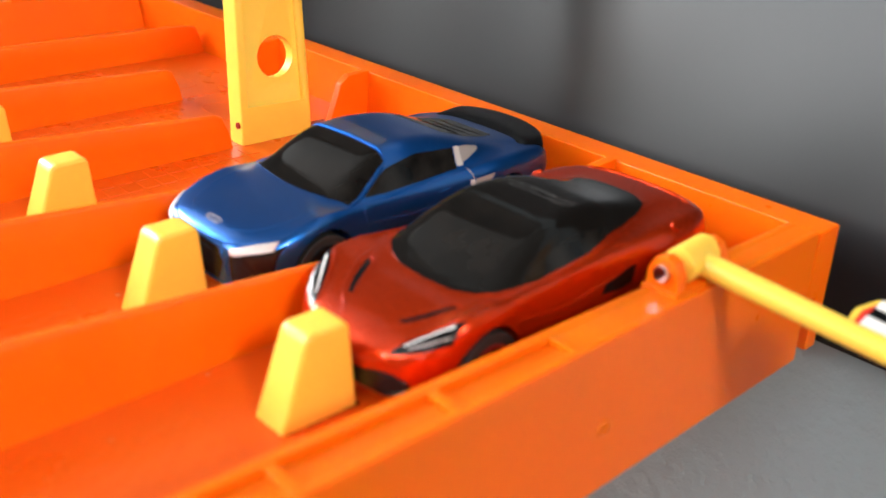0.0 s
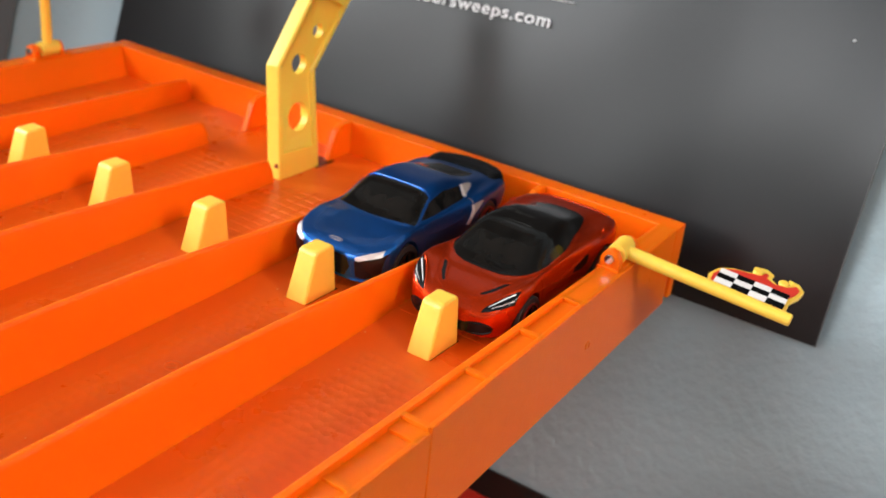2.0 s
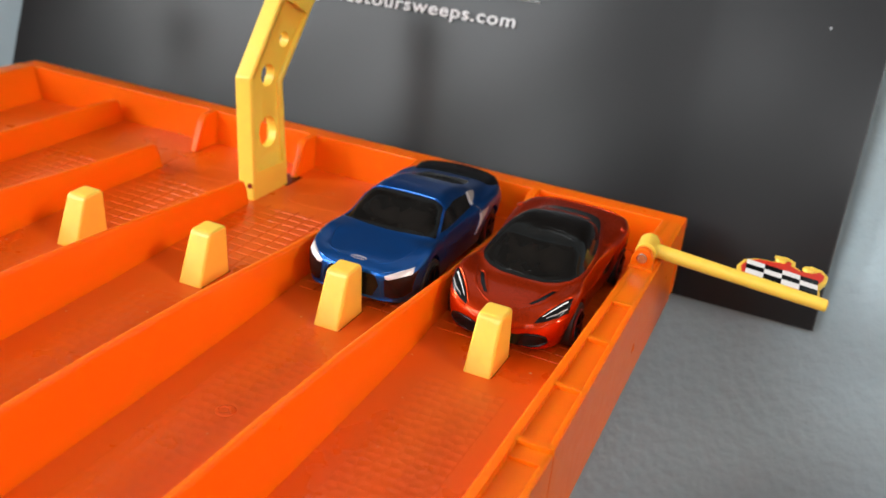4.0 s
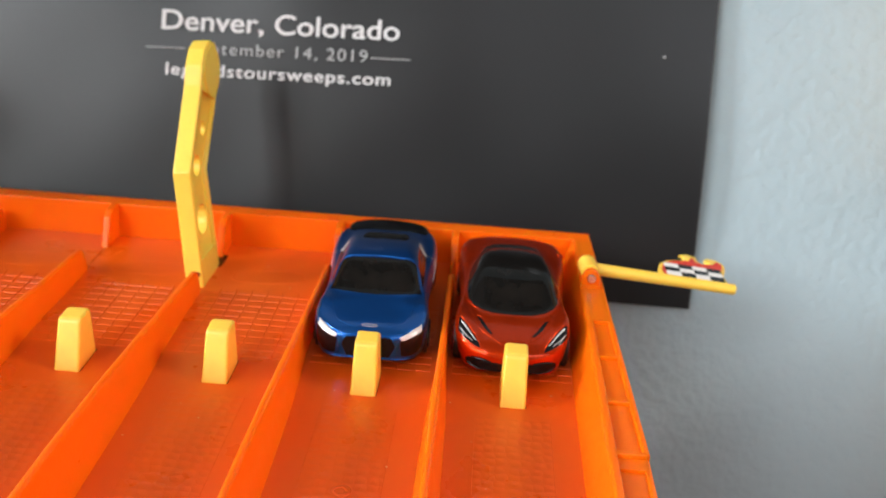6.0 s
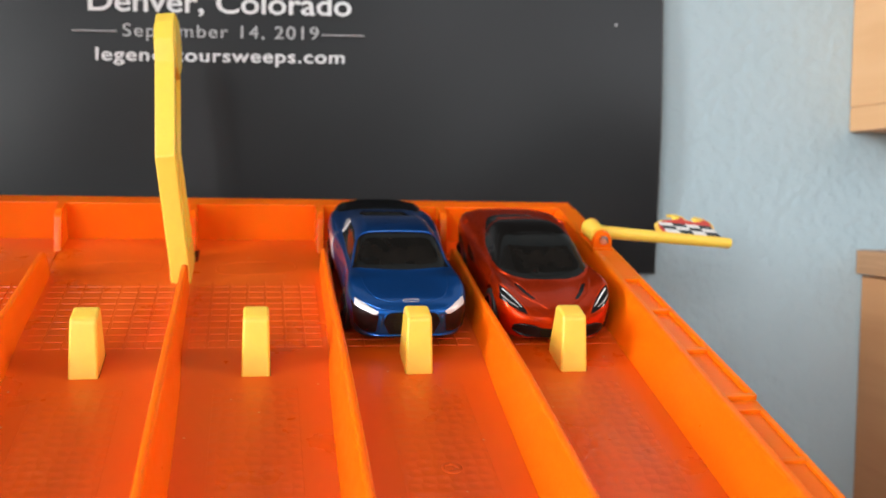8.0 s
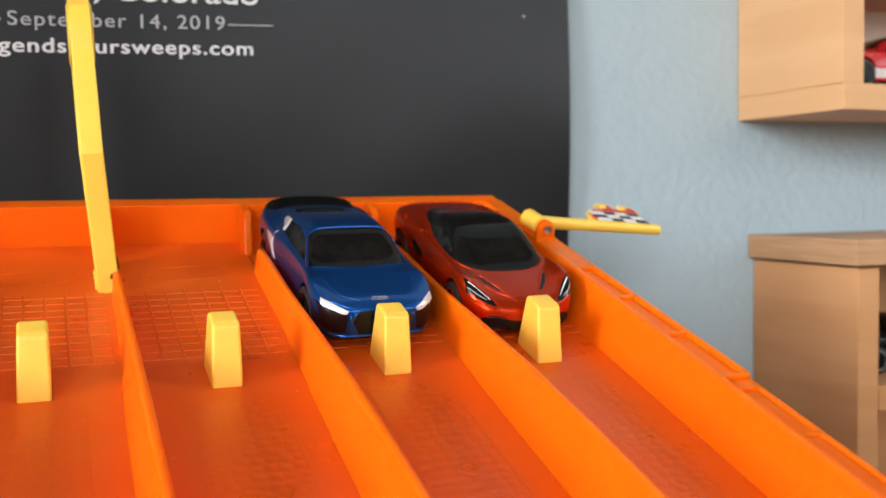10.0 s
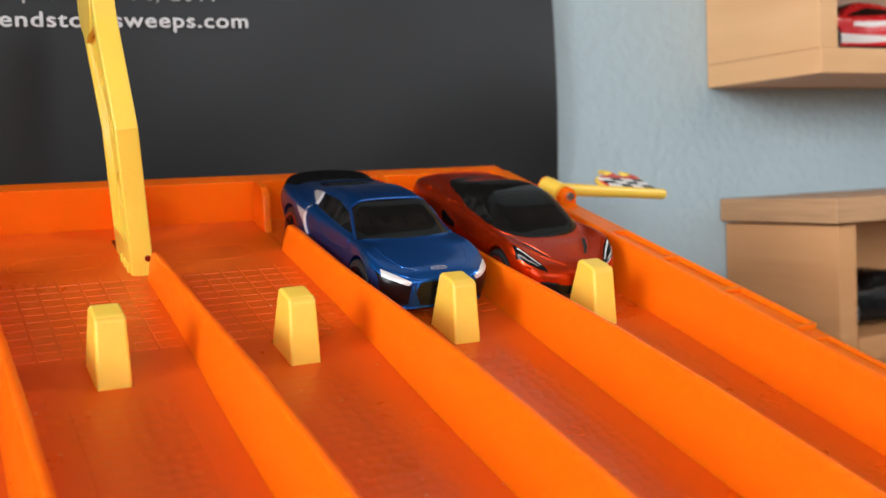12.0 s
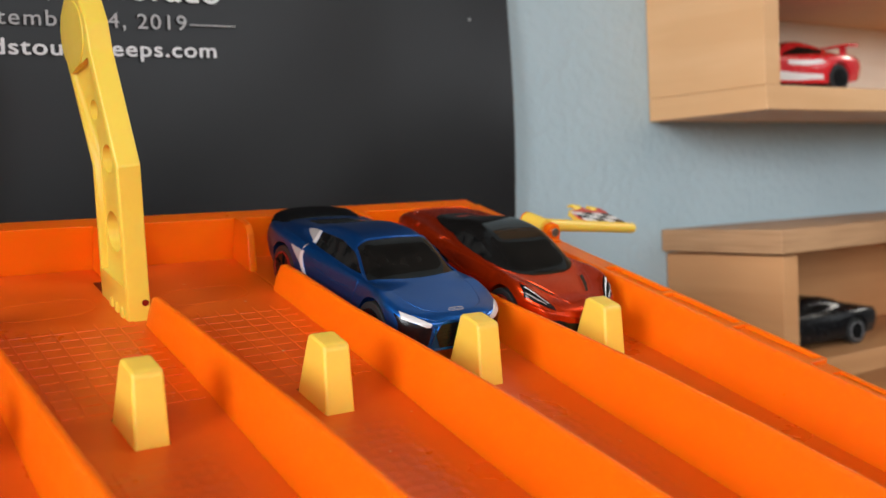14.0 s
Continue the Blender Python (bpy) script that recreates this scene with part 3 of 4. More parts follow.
fx, fy = X_RIGHT + 0.0036, 0.0610
flag_bracket(1, fx, fy)
flag(TRACK @ pose(fx, fy + 0.0012, TOP + 0.0030, 0, 6, 5), "yellow toy flag with checkers and red flames, swung outward")
lx = X_LEFT - 0.0036
flag_bracket(-1, lx, fy)
flag(TRACK @ pose(lx, fy + 0.0012, TOP + 0.0030, 0, -90, 0), "yellow toy flag standing upright on the rail")

# ---- toy cars ----
MM = 0.001


def pchip(xs, ys, x):
    """Smooth interpolation without overshoot."""
    xs, ys = np.array(xs, float), np.array(ys, float)
    h, d = np.diff(xs), np.diff(ys) / np.diff(xs)
    m = np.zeros(len(xs))
    m[0], m[-1] = d[0], d[-1]
    for i in range(1, len(xs) - 1):
        if d[i - 1] * d[i] > 0:
            w1, w2 = 2 * h[i] + h[i - 1], h[i] + 2 * h[i - 1]
            m[i] = (w1 + w2) / (w1 / d[i - 1] + w2 / d[i])
    i = int(np.clip(np.searchsorted(xs, x) - 1, 0, len(xs) - 2))
    t = (x - xs[i]) / h[i]
    return ys[i] * (1 + 2 * t) * (1 - t) ** 2 + m[i] * h[i] * t * (1 - t) ** 2 + ys[i + 1] * t * t * (3 - 2 * t) + m[i + 1] * h[i] * t * t * (t - 1)


class Shell:
    """A car's skin. Each station is y, then half of its cross-section as five corners (half width, height) from the sill over the flank,
    the shoulder and the foot of the cabin to the roof edge, then the height in the middle; the corners are rounded off by a quadratic spline."""

    def __init__(self, stations):
        self.ys = [s[0] for s in stations]
        self.y0, self.y1 = self.ys[0], self.ys[-1]
        self.columns = [[s[k] for s in stations] for k in range(1, 12)]

    def section(self, y, per=8):
        c = [float(pchip(self.ys, col, y)) for col in self.columns]
        corners = [(c[2 * k], c[2 * k + 1]) for k in range(5)] + [(0.45 * c[8], c[10])]
        ends = [corners[0]] + [((a[0] + b[0]) / 2, (a[1] + b[1]) / 2) for a, b in zip(corners[1:], corners[2:])] + [(0.0, c[10])]
        out = []
        for a, q, b in zip(ends, corners[1:], ends[1:]):
            for j in range(per):
                t = j / per
                out.append(tuple((1 - t) ** 2 * u + 2 * t * (1 - t) * v + t * t * w for u, v, w in zip(a, q, b)))
        return out + [(0.0, c[10])]

    def body(self, nu=110, per=8):
        bm = bmesh.new()
        rows = []
        for i in range(nu + 1):
            s = i / nu
            y = self.y0 + (self.y1 - self.y0) * (s - 0.8 * math.sin(2 * math.pi * s) / (2 * math.pi))
            half = [Vector((x * MM, y * MM, z * MM)) for x, z in self.section(y, per)]
            rows.append([bm.verts.new(p) for p in half] + [bm.verts.new((-p.x, p.y, p.z)) for p in half[-2::-1]])
        k = len(rows[0])
        for a, b in zip(rows, rows[1:]):
            for j in range(k):
                bm.faces.new((a[j], b[j], b[(j + 1) % k], a[(j + 1) % k]))
        bm.faces.new(rows[0])
        bm.faces.new(rows[-1][::-1])
        return bm


class Skin:
    """Lays plates and ribs on a finished body: points in millimetres are thrown on to it along a direction."""

    def __init__(self, body):
        self.body = body
        bpy.context.view_layer.update()

    def drop(self, p, way, lift):
        way = Vector(way).normalized()
        start = Vector(p) * MM - way * 0.06
        hit, place, normal, _ = self.body.ray_cast(start, way)
        if not hit:
            return Vector(p) * MM
        return place + normal * lift * MM

    def plate(self, lower, upper, way, lift=0.12, nu=20, nv=10, deep=0.5):
        """A plate between two lines of points, with a rim that sinks into the body."""
        def along(line, s):
            q = s * (len(line) - 1)
            i = min(int(q), len(line) - 2)
            return Vector(line[i]).lerp(Vector(line[i + 1]), q - i)

        bm = bmesh.new()
        g = [[bm.verts.new(self.drop(along(lower, i / nu).lerp(along(upper, i / nu), j / nv), way, lift)) for j in range(nv + 1)] for i in range(nu + 1)]
        for i in range(nu):
            for j in range(nv):
                bm.faces.new((g[i][j], g[i + 1][j], g[i + 1][j + 1], g[i][j + 1]))
        edge = [(i, 0) for i in range(nu + 1)] + [(nu, j) for j in range(1, nv + 1)] + [(i, nv) for i in range(nu - 1, -1, -1)] + [(0, j) for j in range(nv - 1, 0, -1)]
        sink = Vector(way).normalized() * deep * MM
        low = {e: bm.verts.new(g[e[0]][e[1]].co + sink) for e in edge}
        for a, b in zip(edge, edge[1:] + edge[:1]):
            bm.faces.new((g[a[0]][a[1]], g[b[0]][b[1]], low[b], low[a]))
        bmesh.ops.remove_doubles(bm, verts=bm.verts, dist=1e-6)
        return bm

    def rib(self, line, way, r=0.22, sunk=0.10, n=40):
        """A thin round rib along a smoothed line."""
        pts = []
        for i in range(n + 1):
            q = i / n * (len(line) - 1)
            k = min(int(q), len(line) - 2)
            a, b = Vector(line[k]), Vector(line[k + 1])
            pts.append(a.lerp(b, q - k))
        for _ in range(6):
            pts = [pts[0]] + [(a + b * 2 + c) / 4 for a, b, c in zip(pts, pts[1:], pts[2:])] + [pts[-1]]
        pts = [self.drop(p, way, -sunk) for p in pts]
        bm = bmesh.new()
        rings = []
        for i, p in enumerate(pts):
            ahead = (pts[min(i + 1, n)] - pts[max(i - 1, 0)]).normalized()
            side = ahead.cross(Vector(way)).normalized()
            up = side.cross(ahead)
            fade = 0.25 + 0.75 * min(1.0, min(i, n - i) / 5)
            rings.append([bm.verts.new(p + (side * math.cos(a) + up * math.sin(a)) * r * fade * MM) for a in (math.pi * k / 4 for k in range(8))])
        for a, b in zip(rings, rings[1:]):
            for k in range(8):
                bm.faces.new((a[k], a[(k + 1) % 8], b[(k + 1) % 8], b[k]))
        bm.faces.new(rings[0])
        bm.faces.new(rings[-1][::-1])
        return bm


DOWN, AFT = (0, 0, -1), (0, 1, 0)


def flip(points, s):
    return [(s * p[0], p[1], p[2]) for p in points]


def wheel(top, x, y, r, width, rim_mat):
    s = 1 if x > 0 else -1
    w = part("wheel", tube((x - s * width * 0.5, y, r), (x + s * width * 0.5, y, r), r, n=36, bevel=0.0005), TYRE, top)
    part("rim", tube((x + s * width * 0.42, y, r), (x + s * (width * 0.5 + 0.0002), y, r), r * 0.70, n=32, bevel=0.0002), BLACK, w)
    ring = tube((x + s * width * 0.44, y, r), (x + s * (width * 0.5 + 0.0004), y, r), r * 0.72, n=32)
    inner = tube((x + s * width * 0.40, y, r), (x + s * (width * 0.5 + 0.0010), y, r), r * 0.62, n=32)
    bored(part("rim_edge", ring, rim_mat, w), [inner])
    for k in range(5):
        a = math.pi * 2 * k / 5 + 0.3
        bm = box(-0.0003, 0.0003, 0, r * 0.66, -r * 0.07, r * 0.07, 0.00008)
        bmesh.ops.transform(bm, verts=bm.verts, matrix=Matrix.Translation((x + s * (width * 0.5 + 0.0003), y, r)) @ Matrix.Rotation(a, 4, "X"))
        part("spoke", bm, BLACK, w)
    return w


def car_body(shell, paint, top, nu=110, per=8):
    """The painted body, and its skin before the wheel arches are cut, on which the plates are laid."""
    body = part("body", shell.body(nu, per), paint, top, smooth=50)
    body.parent = None
    return body, Skin(body)


def cut_arches(body, top, axles, r, x_in):
    bored(body, [tube((s * x_in, y, r + 0.0002), (s * 0.03, y, r + 0.0002), r + 0.0009, n=40) for y in axles for s in (1, -1)])
    body.parent = top


# y | sill | flank | shoulder | foot of the cabin | roof edge | middle
COUPE = Shell([
    (0, 7.4, 4.6, 8.2, 7.6, 7.6, 10.07, 6.6, 10.65, 4.5, 10.85, 10.85),
    (0.5, 9.6, 4.1, 10.6, 7.6, 10, 10.67, 8.4, 11.45, 6, 11.65, 11.75),
    (1.6, 11.8, 3.8, 12.9, 7.8, 12.4, 11.27, 10.2, 12.25, 7, 12.55, 12.65),
    (3.6, 13.6, 3.6, 14.9, 8, 14.3, 12.07, 11.4, 12.95, 7.4, 13.35, 13.45),
    (7, 15, 3.5, 16.4, 8.6, 15.9, 13.27, 12.4, 13.75, 7.6, 13.95, 14.05),
    (12, 15.8, 3.5, 17.1, 9.4, 16.6, 14.92, 12.9, 14.74, 7.8, 14.64, 14.74),
    (16.5, 15.8, 3.5, 17, 9.6, 16.3, 15.58, 13.4, 15.39, 8.4, 15.39, 15.39),
    (20, 15.6, 3.5, 16.6, 9.4, 15.9, 15.37, 13.8, 15.35, 9.4, 15.85, 15.95),
    (23.5, 15.5, 3.5, 16.5, 9.2, 15.6, 15.1, 14.2, 15.3, 11, 17.2, 17.4),
    (28, 15.4, 3.5, 16.4, 9, 15.5, 14.9, 14.3, 15.3, 11.5, 20, 20),
    (33, 15.4, 3.5, 16.4, 9, 15.5, 14.8, 14.2, 15.4, 11.2, 22.2, 22.2),
    (39, 15.5, 3.5, 16.6, 9, 15.7, 14.9, 14.1, 15.6, 10.9, 22.8, 22.8),
    (45, 15.7, 3.5, 17, 9.2, 16.1, 15.3, 13.9, 15.9, 10.7, 22.4, 22.4),
    (52, 15.9, 3.5, 17.5, 9.6, 16.8, 15.9, 13.7, 16.3, 10.7, 21, 21.1),
    (58, 15.9, 3.6, 17.8, 10, 17.1, 16.4, 13.4, 16.6, 10.6, 19, 19.3),
    (64.9, 15.6, 4, 17.6, 10.2, 16.9, 16.5, 13, 16.7, 10.2, 17.6, 17.8),
    (71.8, 14.6, 4.8, 16.6, 10, 15.8, 15.9, 12.4, 16.2, 9.4, 16.5, 16.6),
    (75.83, 12.8, 5.6, 14.8, 9.8, 14.1, 14.6, 11.2, 15.3, 8.4, 15.6, 15.7),
    (77.09, 10.8, 6.4, 12.6, 9.8, 12, 13.4, 9.6, 14.2, 7.2, 14.6, 14.7)])


def blue_car(m):
    top = thing("toy_car", m, "metallic blue die-cast sports car held behind a yellow gate", "toy car", "cars at the start")
    axles, r = (0.0155, 0.0612), 0.0061
    body, skin = car_body(COUPE, BLUE, top)
    part("windscreen", skin.plate([(-14.1, 22.3, 0), (-10.2, 20.7, 0), (-5, 19.8, 0), (0, 19.5, 0), (5, 19.8, 0), (10.2, 20.7, 0), (14.1, 22.3, 0)],
                                  [(-11.5, 32.7, 0), (-5, 33.2, 0), (0, 33.4, 0), (5, 33.2, 0), (11.5, 32.7, 0)], DOWN, 0.06, 30, 16), GLASS_TINT, top, "smoked clear plastic windscreen")
    part("windscreen_header", skin.rib([(-11.7, 33.2, 0), (-5, 33.8, 0), (0, 34.0, 0), (5, 33.8, 0), (11.7, 33.2, 0)], DOWN, 0.36, -0.04), BLUE, top)
    for s in (1, -1):
        side = (-s, 0, 0)
        at = lambda pts: [(s * 20, y, z) for y, z in pts]  # noqa: E731
        part("windscreen_pillar", skin.rib(flip([(14.5, 22.2, 0), (13.2, 27.6, 0), (11.8, 33.0, 0)], s), DOWN, 0.36, -0.02), BLUE, top)
        part("side_window", skin.plate(at([(26.2, 15.8), (32, 15.7), (40, 15.9), (49.2, 16.3)]), at([(27.2, 16.8), (32.5, 19.6), (40, 20.6), (50.0, 19.6)]), side, 0.06), GLASS_SIDE, top, "smoked side window with a pale seat behind it")
        part("blade_edge", skin.plate(at([(49.5, 16.5), (51.0, 16.5)]), at([(50.3, 19.6), (51.7, 19.5)]), side, 0.14, 4, 10), SILVER, top, "bright silver blade edge")
        part("side_blade", skin.plate(at([(51.0, 16.8), (53.5, 17.3), (56.8, 18.0)]), at([(51.7, 19.4), (54.0, 19.2), (57.0, 18.4)]), side, 0.10), BLADE, top, "dull silver printed side blade")
        part("blade_edge", skin.plate(at([(48.6, 8.2), (49.8, 10.4), (50.6, 12.6), (50.6, 14.2)]), at([(50.2, 8.0), (51.4, 10.2), (52.0, 12.4), (51.6, 14.2)]), side, 0.16, 14, 4), SILVER, top, "bright silver blade edge")
        part("side_blade", skin.plate(at([(51.6, 10.4), (53.5, 11.8), (56.0, 13.6)]), at([(52.0, 14.2), (54.0, 14.3), (57.0, 14.4)]), side, 0.10), BLADE, top, "dull silver printed side blade")
        part("door_seam", skin.rib(at([(50.9, 16.2), (51.4, 15.2), (51.6, 14.2)]), side, 0.16, 0.08), BLADE, top)
        part("door_seam", skin.rib(at([(25.2, 15.0), (25.0, 13.2), (25.8, 10.2), (26.6, 6.4)]), side, 0.18, 0.06), BLUE, top)
        part("side_crease", skin.rib(at([(27, 11.8), (36, 10.6), (47, 11.6)]), side, 0.35, 0.22), BLUE, top)
        part("door_handle", skin.rib(at([(42.5, 13.4), (46.5, 13.7)]), side, 0.3, 0.1, 12), BLUE, top)
        part("bonnet_seam", skin.rib(flip([(4.0, 2.0, 0), (9.4, 5.0, 0), (11.8, 11, 0), (12.6, 19, 0)], s), DOWN, 0.16, 0.09), BLUE, top)
        part("headlight", skin.plate(flip([(9.6, -5, 10.5), (10.4, -5, 10.5), (12.6, -5, 11.2), (15.1, -5, 11.7)], s), flip([(9.0, -5, 11.2), (10.2, -5, 11.7), (12.4, -5, 12.4), (14.9, -5, 13.0)], s), AFT, 0.22, 20, 5), SILVER, top, "silver printed headlight")
        part("side_intake", skin.plate(flip([(9.6, -5, 5.6), (11.5, -5, 5.2), (13.8, -5, 5.6), (15.2, -5, 6.6)], s), flip([(9.1, -5, 10.3), (11.6, -5, 10.9), (14.6, -5, 11.6), (15.9, -5, 12.4)], s), AFT, 0.10, 20, 8), BLACK, top, "black side air intake")
        part("intake_post", skin.rib(flip([(8.5, -5, 10.6), (8.4, -5, 8.2), (9.0, -5, 5.2)], s), AFT, 0.45, 0.15, 16), BLUE, top)
        part("tail_intake", skin.plate(flip([(6.5, 90, 8.0), (13.5, 90, 8.6)], s), flip([(6.5, 90, 12.0), (13.8, 90, 12.6)], s), (0, -1, 0), 0.1, 8, 6), BLACK, top)
    part("grille", skin.plate([(-7.7, -5, 8.2), (-6.2, -5, 5.0), (0, -5, 4.9), (6.2, -5, 5.0), (7.7, -5, 8.2)], [(-7.7, -5, 8.6), (-6.9, -5, 11.0), (0, -5, 11.1), (6.9, -5, 11.0), (7.7, -5, 8.6)], AFT, 0.12, 24, 10), BLACK, top, "black hexagonal radiator grille")
    for z in (5.9, 6.9, 7.9, 8.9, 9.9):
        w = 7.3 - 0.45 * abs(z - 8.3)
        part("grille_bar", skin.rib([(-w, -5, z), (0, -5, z), (w, -5, z)], AFT, 0.16, -0.14, 16), BLACK, top)
    part("grille_rim", skin.rib([(-7.9, -5, 8.4), (-6.9, -5, 11.2), (0, -5, 11.4), (6.9, -5, 11.2), (7.9, -5, 8.4)], AFT, 0.25, 0.05), BLUE, top)
    part("front_lip", skin.rib([(-14.2, -5, 4.6), (-9, -5, 4.4), (0, -5, 4.4), (9, -5, 4.4), (14.2, -5, 4.6)], AFT, 0.42, 0.1), BLUE, top)
    part("bonnet_edge", skin.rib([(-13.6, -5, 13.0), (-8.2, -5, 11.9), (-4, -5, 11.6), (0, -5, 11.55), (4, -5, 11.6), (8.2, -5, 11.9), (13.6, -5, 13.0)], AFT, 0.26, 0.08, 50), BLUE, top)
    badge = part("badge", skin.rib([(-1.7, 2.7, 0), (1.7, 2.7, 0), (2.35, 3.3, 0), (1.7, 3.9, 0), (-1.7, 3.9, 0), (-2.35, 3.3, 0), (-1.7, 2.7, 0)], DOWN, 0.09, -0.02, 48), BLADE, top, "small silver badge")
    for k in range(3):
        ring = [(-1.2 + 1.2 * k + 0.5 * math.cos(a), 3.3 + 0.36 * math.sin(a), 0) for a in (math.pi * 2 * q / 12 for q in range(13))]
        part("badge_ring", skin.rib(ring, DOWN, 0.075, -0.02, 24), BLADE, badge)
    part("rear_window", skin.plate([(-7.2, 51.5, 0), (-7.8, 57, 0), (-7.6, 63, 0), (-6.6, 66.5, 0)], [(7.2, 51.5, 0), (7.8, 57, 0), (7.6, 63, 0), (6.6, 66.5, 0)], DOWN, 0.06, 26, 18), GLASS_DARK, top, "smoked engine cover")
    for y in (56.5, 59.5, 62.5):
        part("louvre", skin.rib([(-7.2, y + 0.9, 0), (0, y, 0), (7.2, y + 0.9, 0)], DOWN, 0.34, 0.1), GLASS_DARK, top)
    cut_arches(body, top, axles, r, 0.0125)
    part("base_plate", box(-0.0122, 0.0122, 0.004, 0.0715, 0.0026, 0.0090, 0.0008), BLACK, top)
    for y in axles:
        for x in (-0.0147, 0.0147):
            wheel(top, x, y, r, 0.0042, RIM_RED if y > 0.03 else BLACK)
    wing = prism([(0.0702, 0.0163), (0.0708, 0.0168), (0.0740, 0.0174), (0.0790, 0.0177), (0.0793, 0.0169), (0.0745, 0.0166)], "x", -0.0150, 0.0150)
    bmesh.ops.subdivide_edges(wing, edges=[e for e in wing.edges if abs(e.verts[0].co.x - e.verts[1].co.x) > 0.01], cuts=18)
    for v in wing.verts:
        u = abs(v.co.x) / 0.0150
        v.co.z -= 0.0005 * u ** 2 + 0.0026 * max(0.0, (u - 0.80) / 0.20) ** 2
        v.co.y -= 0.0052 * u ** 2.5
    wing_ob = part("rear_wing", wing, BLACK, top, "black rear wing", smooth=60)
    for s in (1, -1):
        part("wing_strut", box(*sorted((s * 0.0082, s * 0.0096)), 0.0722, 0.0745, 0.0140, 0.0170, 0.0003), BLACK, wing_ob)
    return top


# y | sill | flank | shoulder | foot of the cabin | roof edge | middle
SUPERCAR = Shell([
    (0, 6.08, 3.8, 6.86, 5.4, 6.47, 7, 5.6, 8, 3.4, 8.4, 8.5),
    (0.6, 8.82, 3.4, 9.8, 5.6, 9.21, 7.8, 7.4, 9.2, 4.4, 9.5, 9.5),
    (1.8, 11.17, 3.2, 12.54, 6, 11.96, 9.4, 8.8, 10.4, 5, 10.5, 10.5),
    (4, 13.13, 3.1, 14.7, 6.6, 14.11, 12, 10, 11.6, 5.6, 11.5, 11.6),
    (7.5, 14.5, 3, 16.27, 7.6, 15.88, 14.6, 11, 12.8, 6.6, 12.5, 12.7),
    (12, 15.29, 3, 17.25, 8.6, 16.86, 16.6, 11.8, 14, 7.2, 13.5, 13.7),
    (16, 15.29, 3, 17.35, 9, 16.66, 16.8, 12.4, 14.5, 7.8, 14.2, 14.3),
    (20, 15.09, 3, 16.86, 9, 16.07, 16.2, 13.55, 14.9, 10.08, 15.6, 15.8),
    (25, 14.9, 3, 16.46, 8.8, 15.48, 15.6, 14.07, 15.2, 11.76, 18.2, 18.4),
    (30, 14.9, 3, 16.37, 8.6, 15.29, 15.2, 14.18, 15.4, 11.55, 20.7, 20.7),
    (35, 14.9, 3, 16.46, 8.6, 15.29, 15.2, 13.97, 15.6, 10.92, 22.3, 22.2),
    (40, 14.99, 3, 16.66, 8.8, 15.58, 15.5, 13.55, 15.9, 10.4, 22.6, 22.6),
    (46, 15.19, 3, 17.15, 9.2, 16.27, 16.2, 12.81, 16.3, 9.77, 21.9, 22.1),
    (52, 15.48, 3.1, 17.64, 9.8, 16.86, 17, 11.4, 16.7, 8.6, 20.3, 20.7),
    (58, 15.48, 3.3, 17.93, 10.2, 17.15, 17.5, 10.8, 17, 8, 18.7, 19.1),
    (64, 15.09, 3.9, 17.64, 10.4, 16.86, 17.4, 10.8, 17.1, 7.6, 17.8, 18),
    (69, 14.11, 4.8, 16.46, 10.4, 15.68, 16.7, 11.4, 17.2, 7.8, 17.5, 17.6),
    (72, 12.35, 5.8, 14.7, 10.4, 14.11, 15.4, 11.4, 16.6, 7.8, 17.1, 17.2),
    (73, 10.39, 6.6, 12.54, 10.2, 12.15, 14, 10.2, 15.4, 7.4, 16, 16.1)])


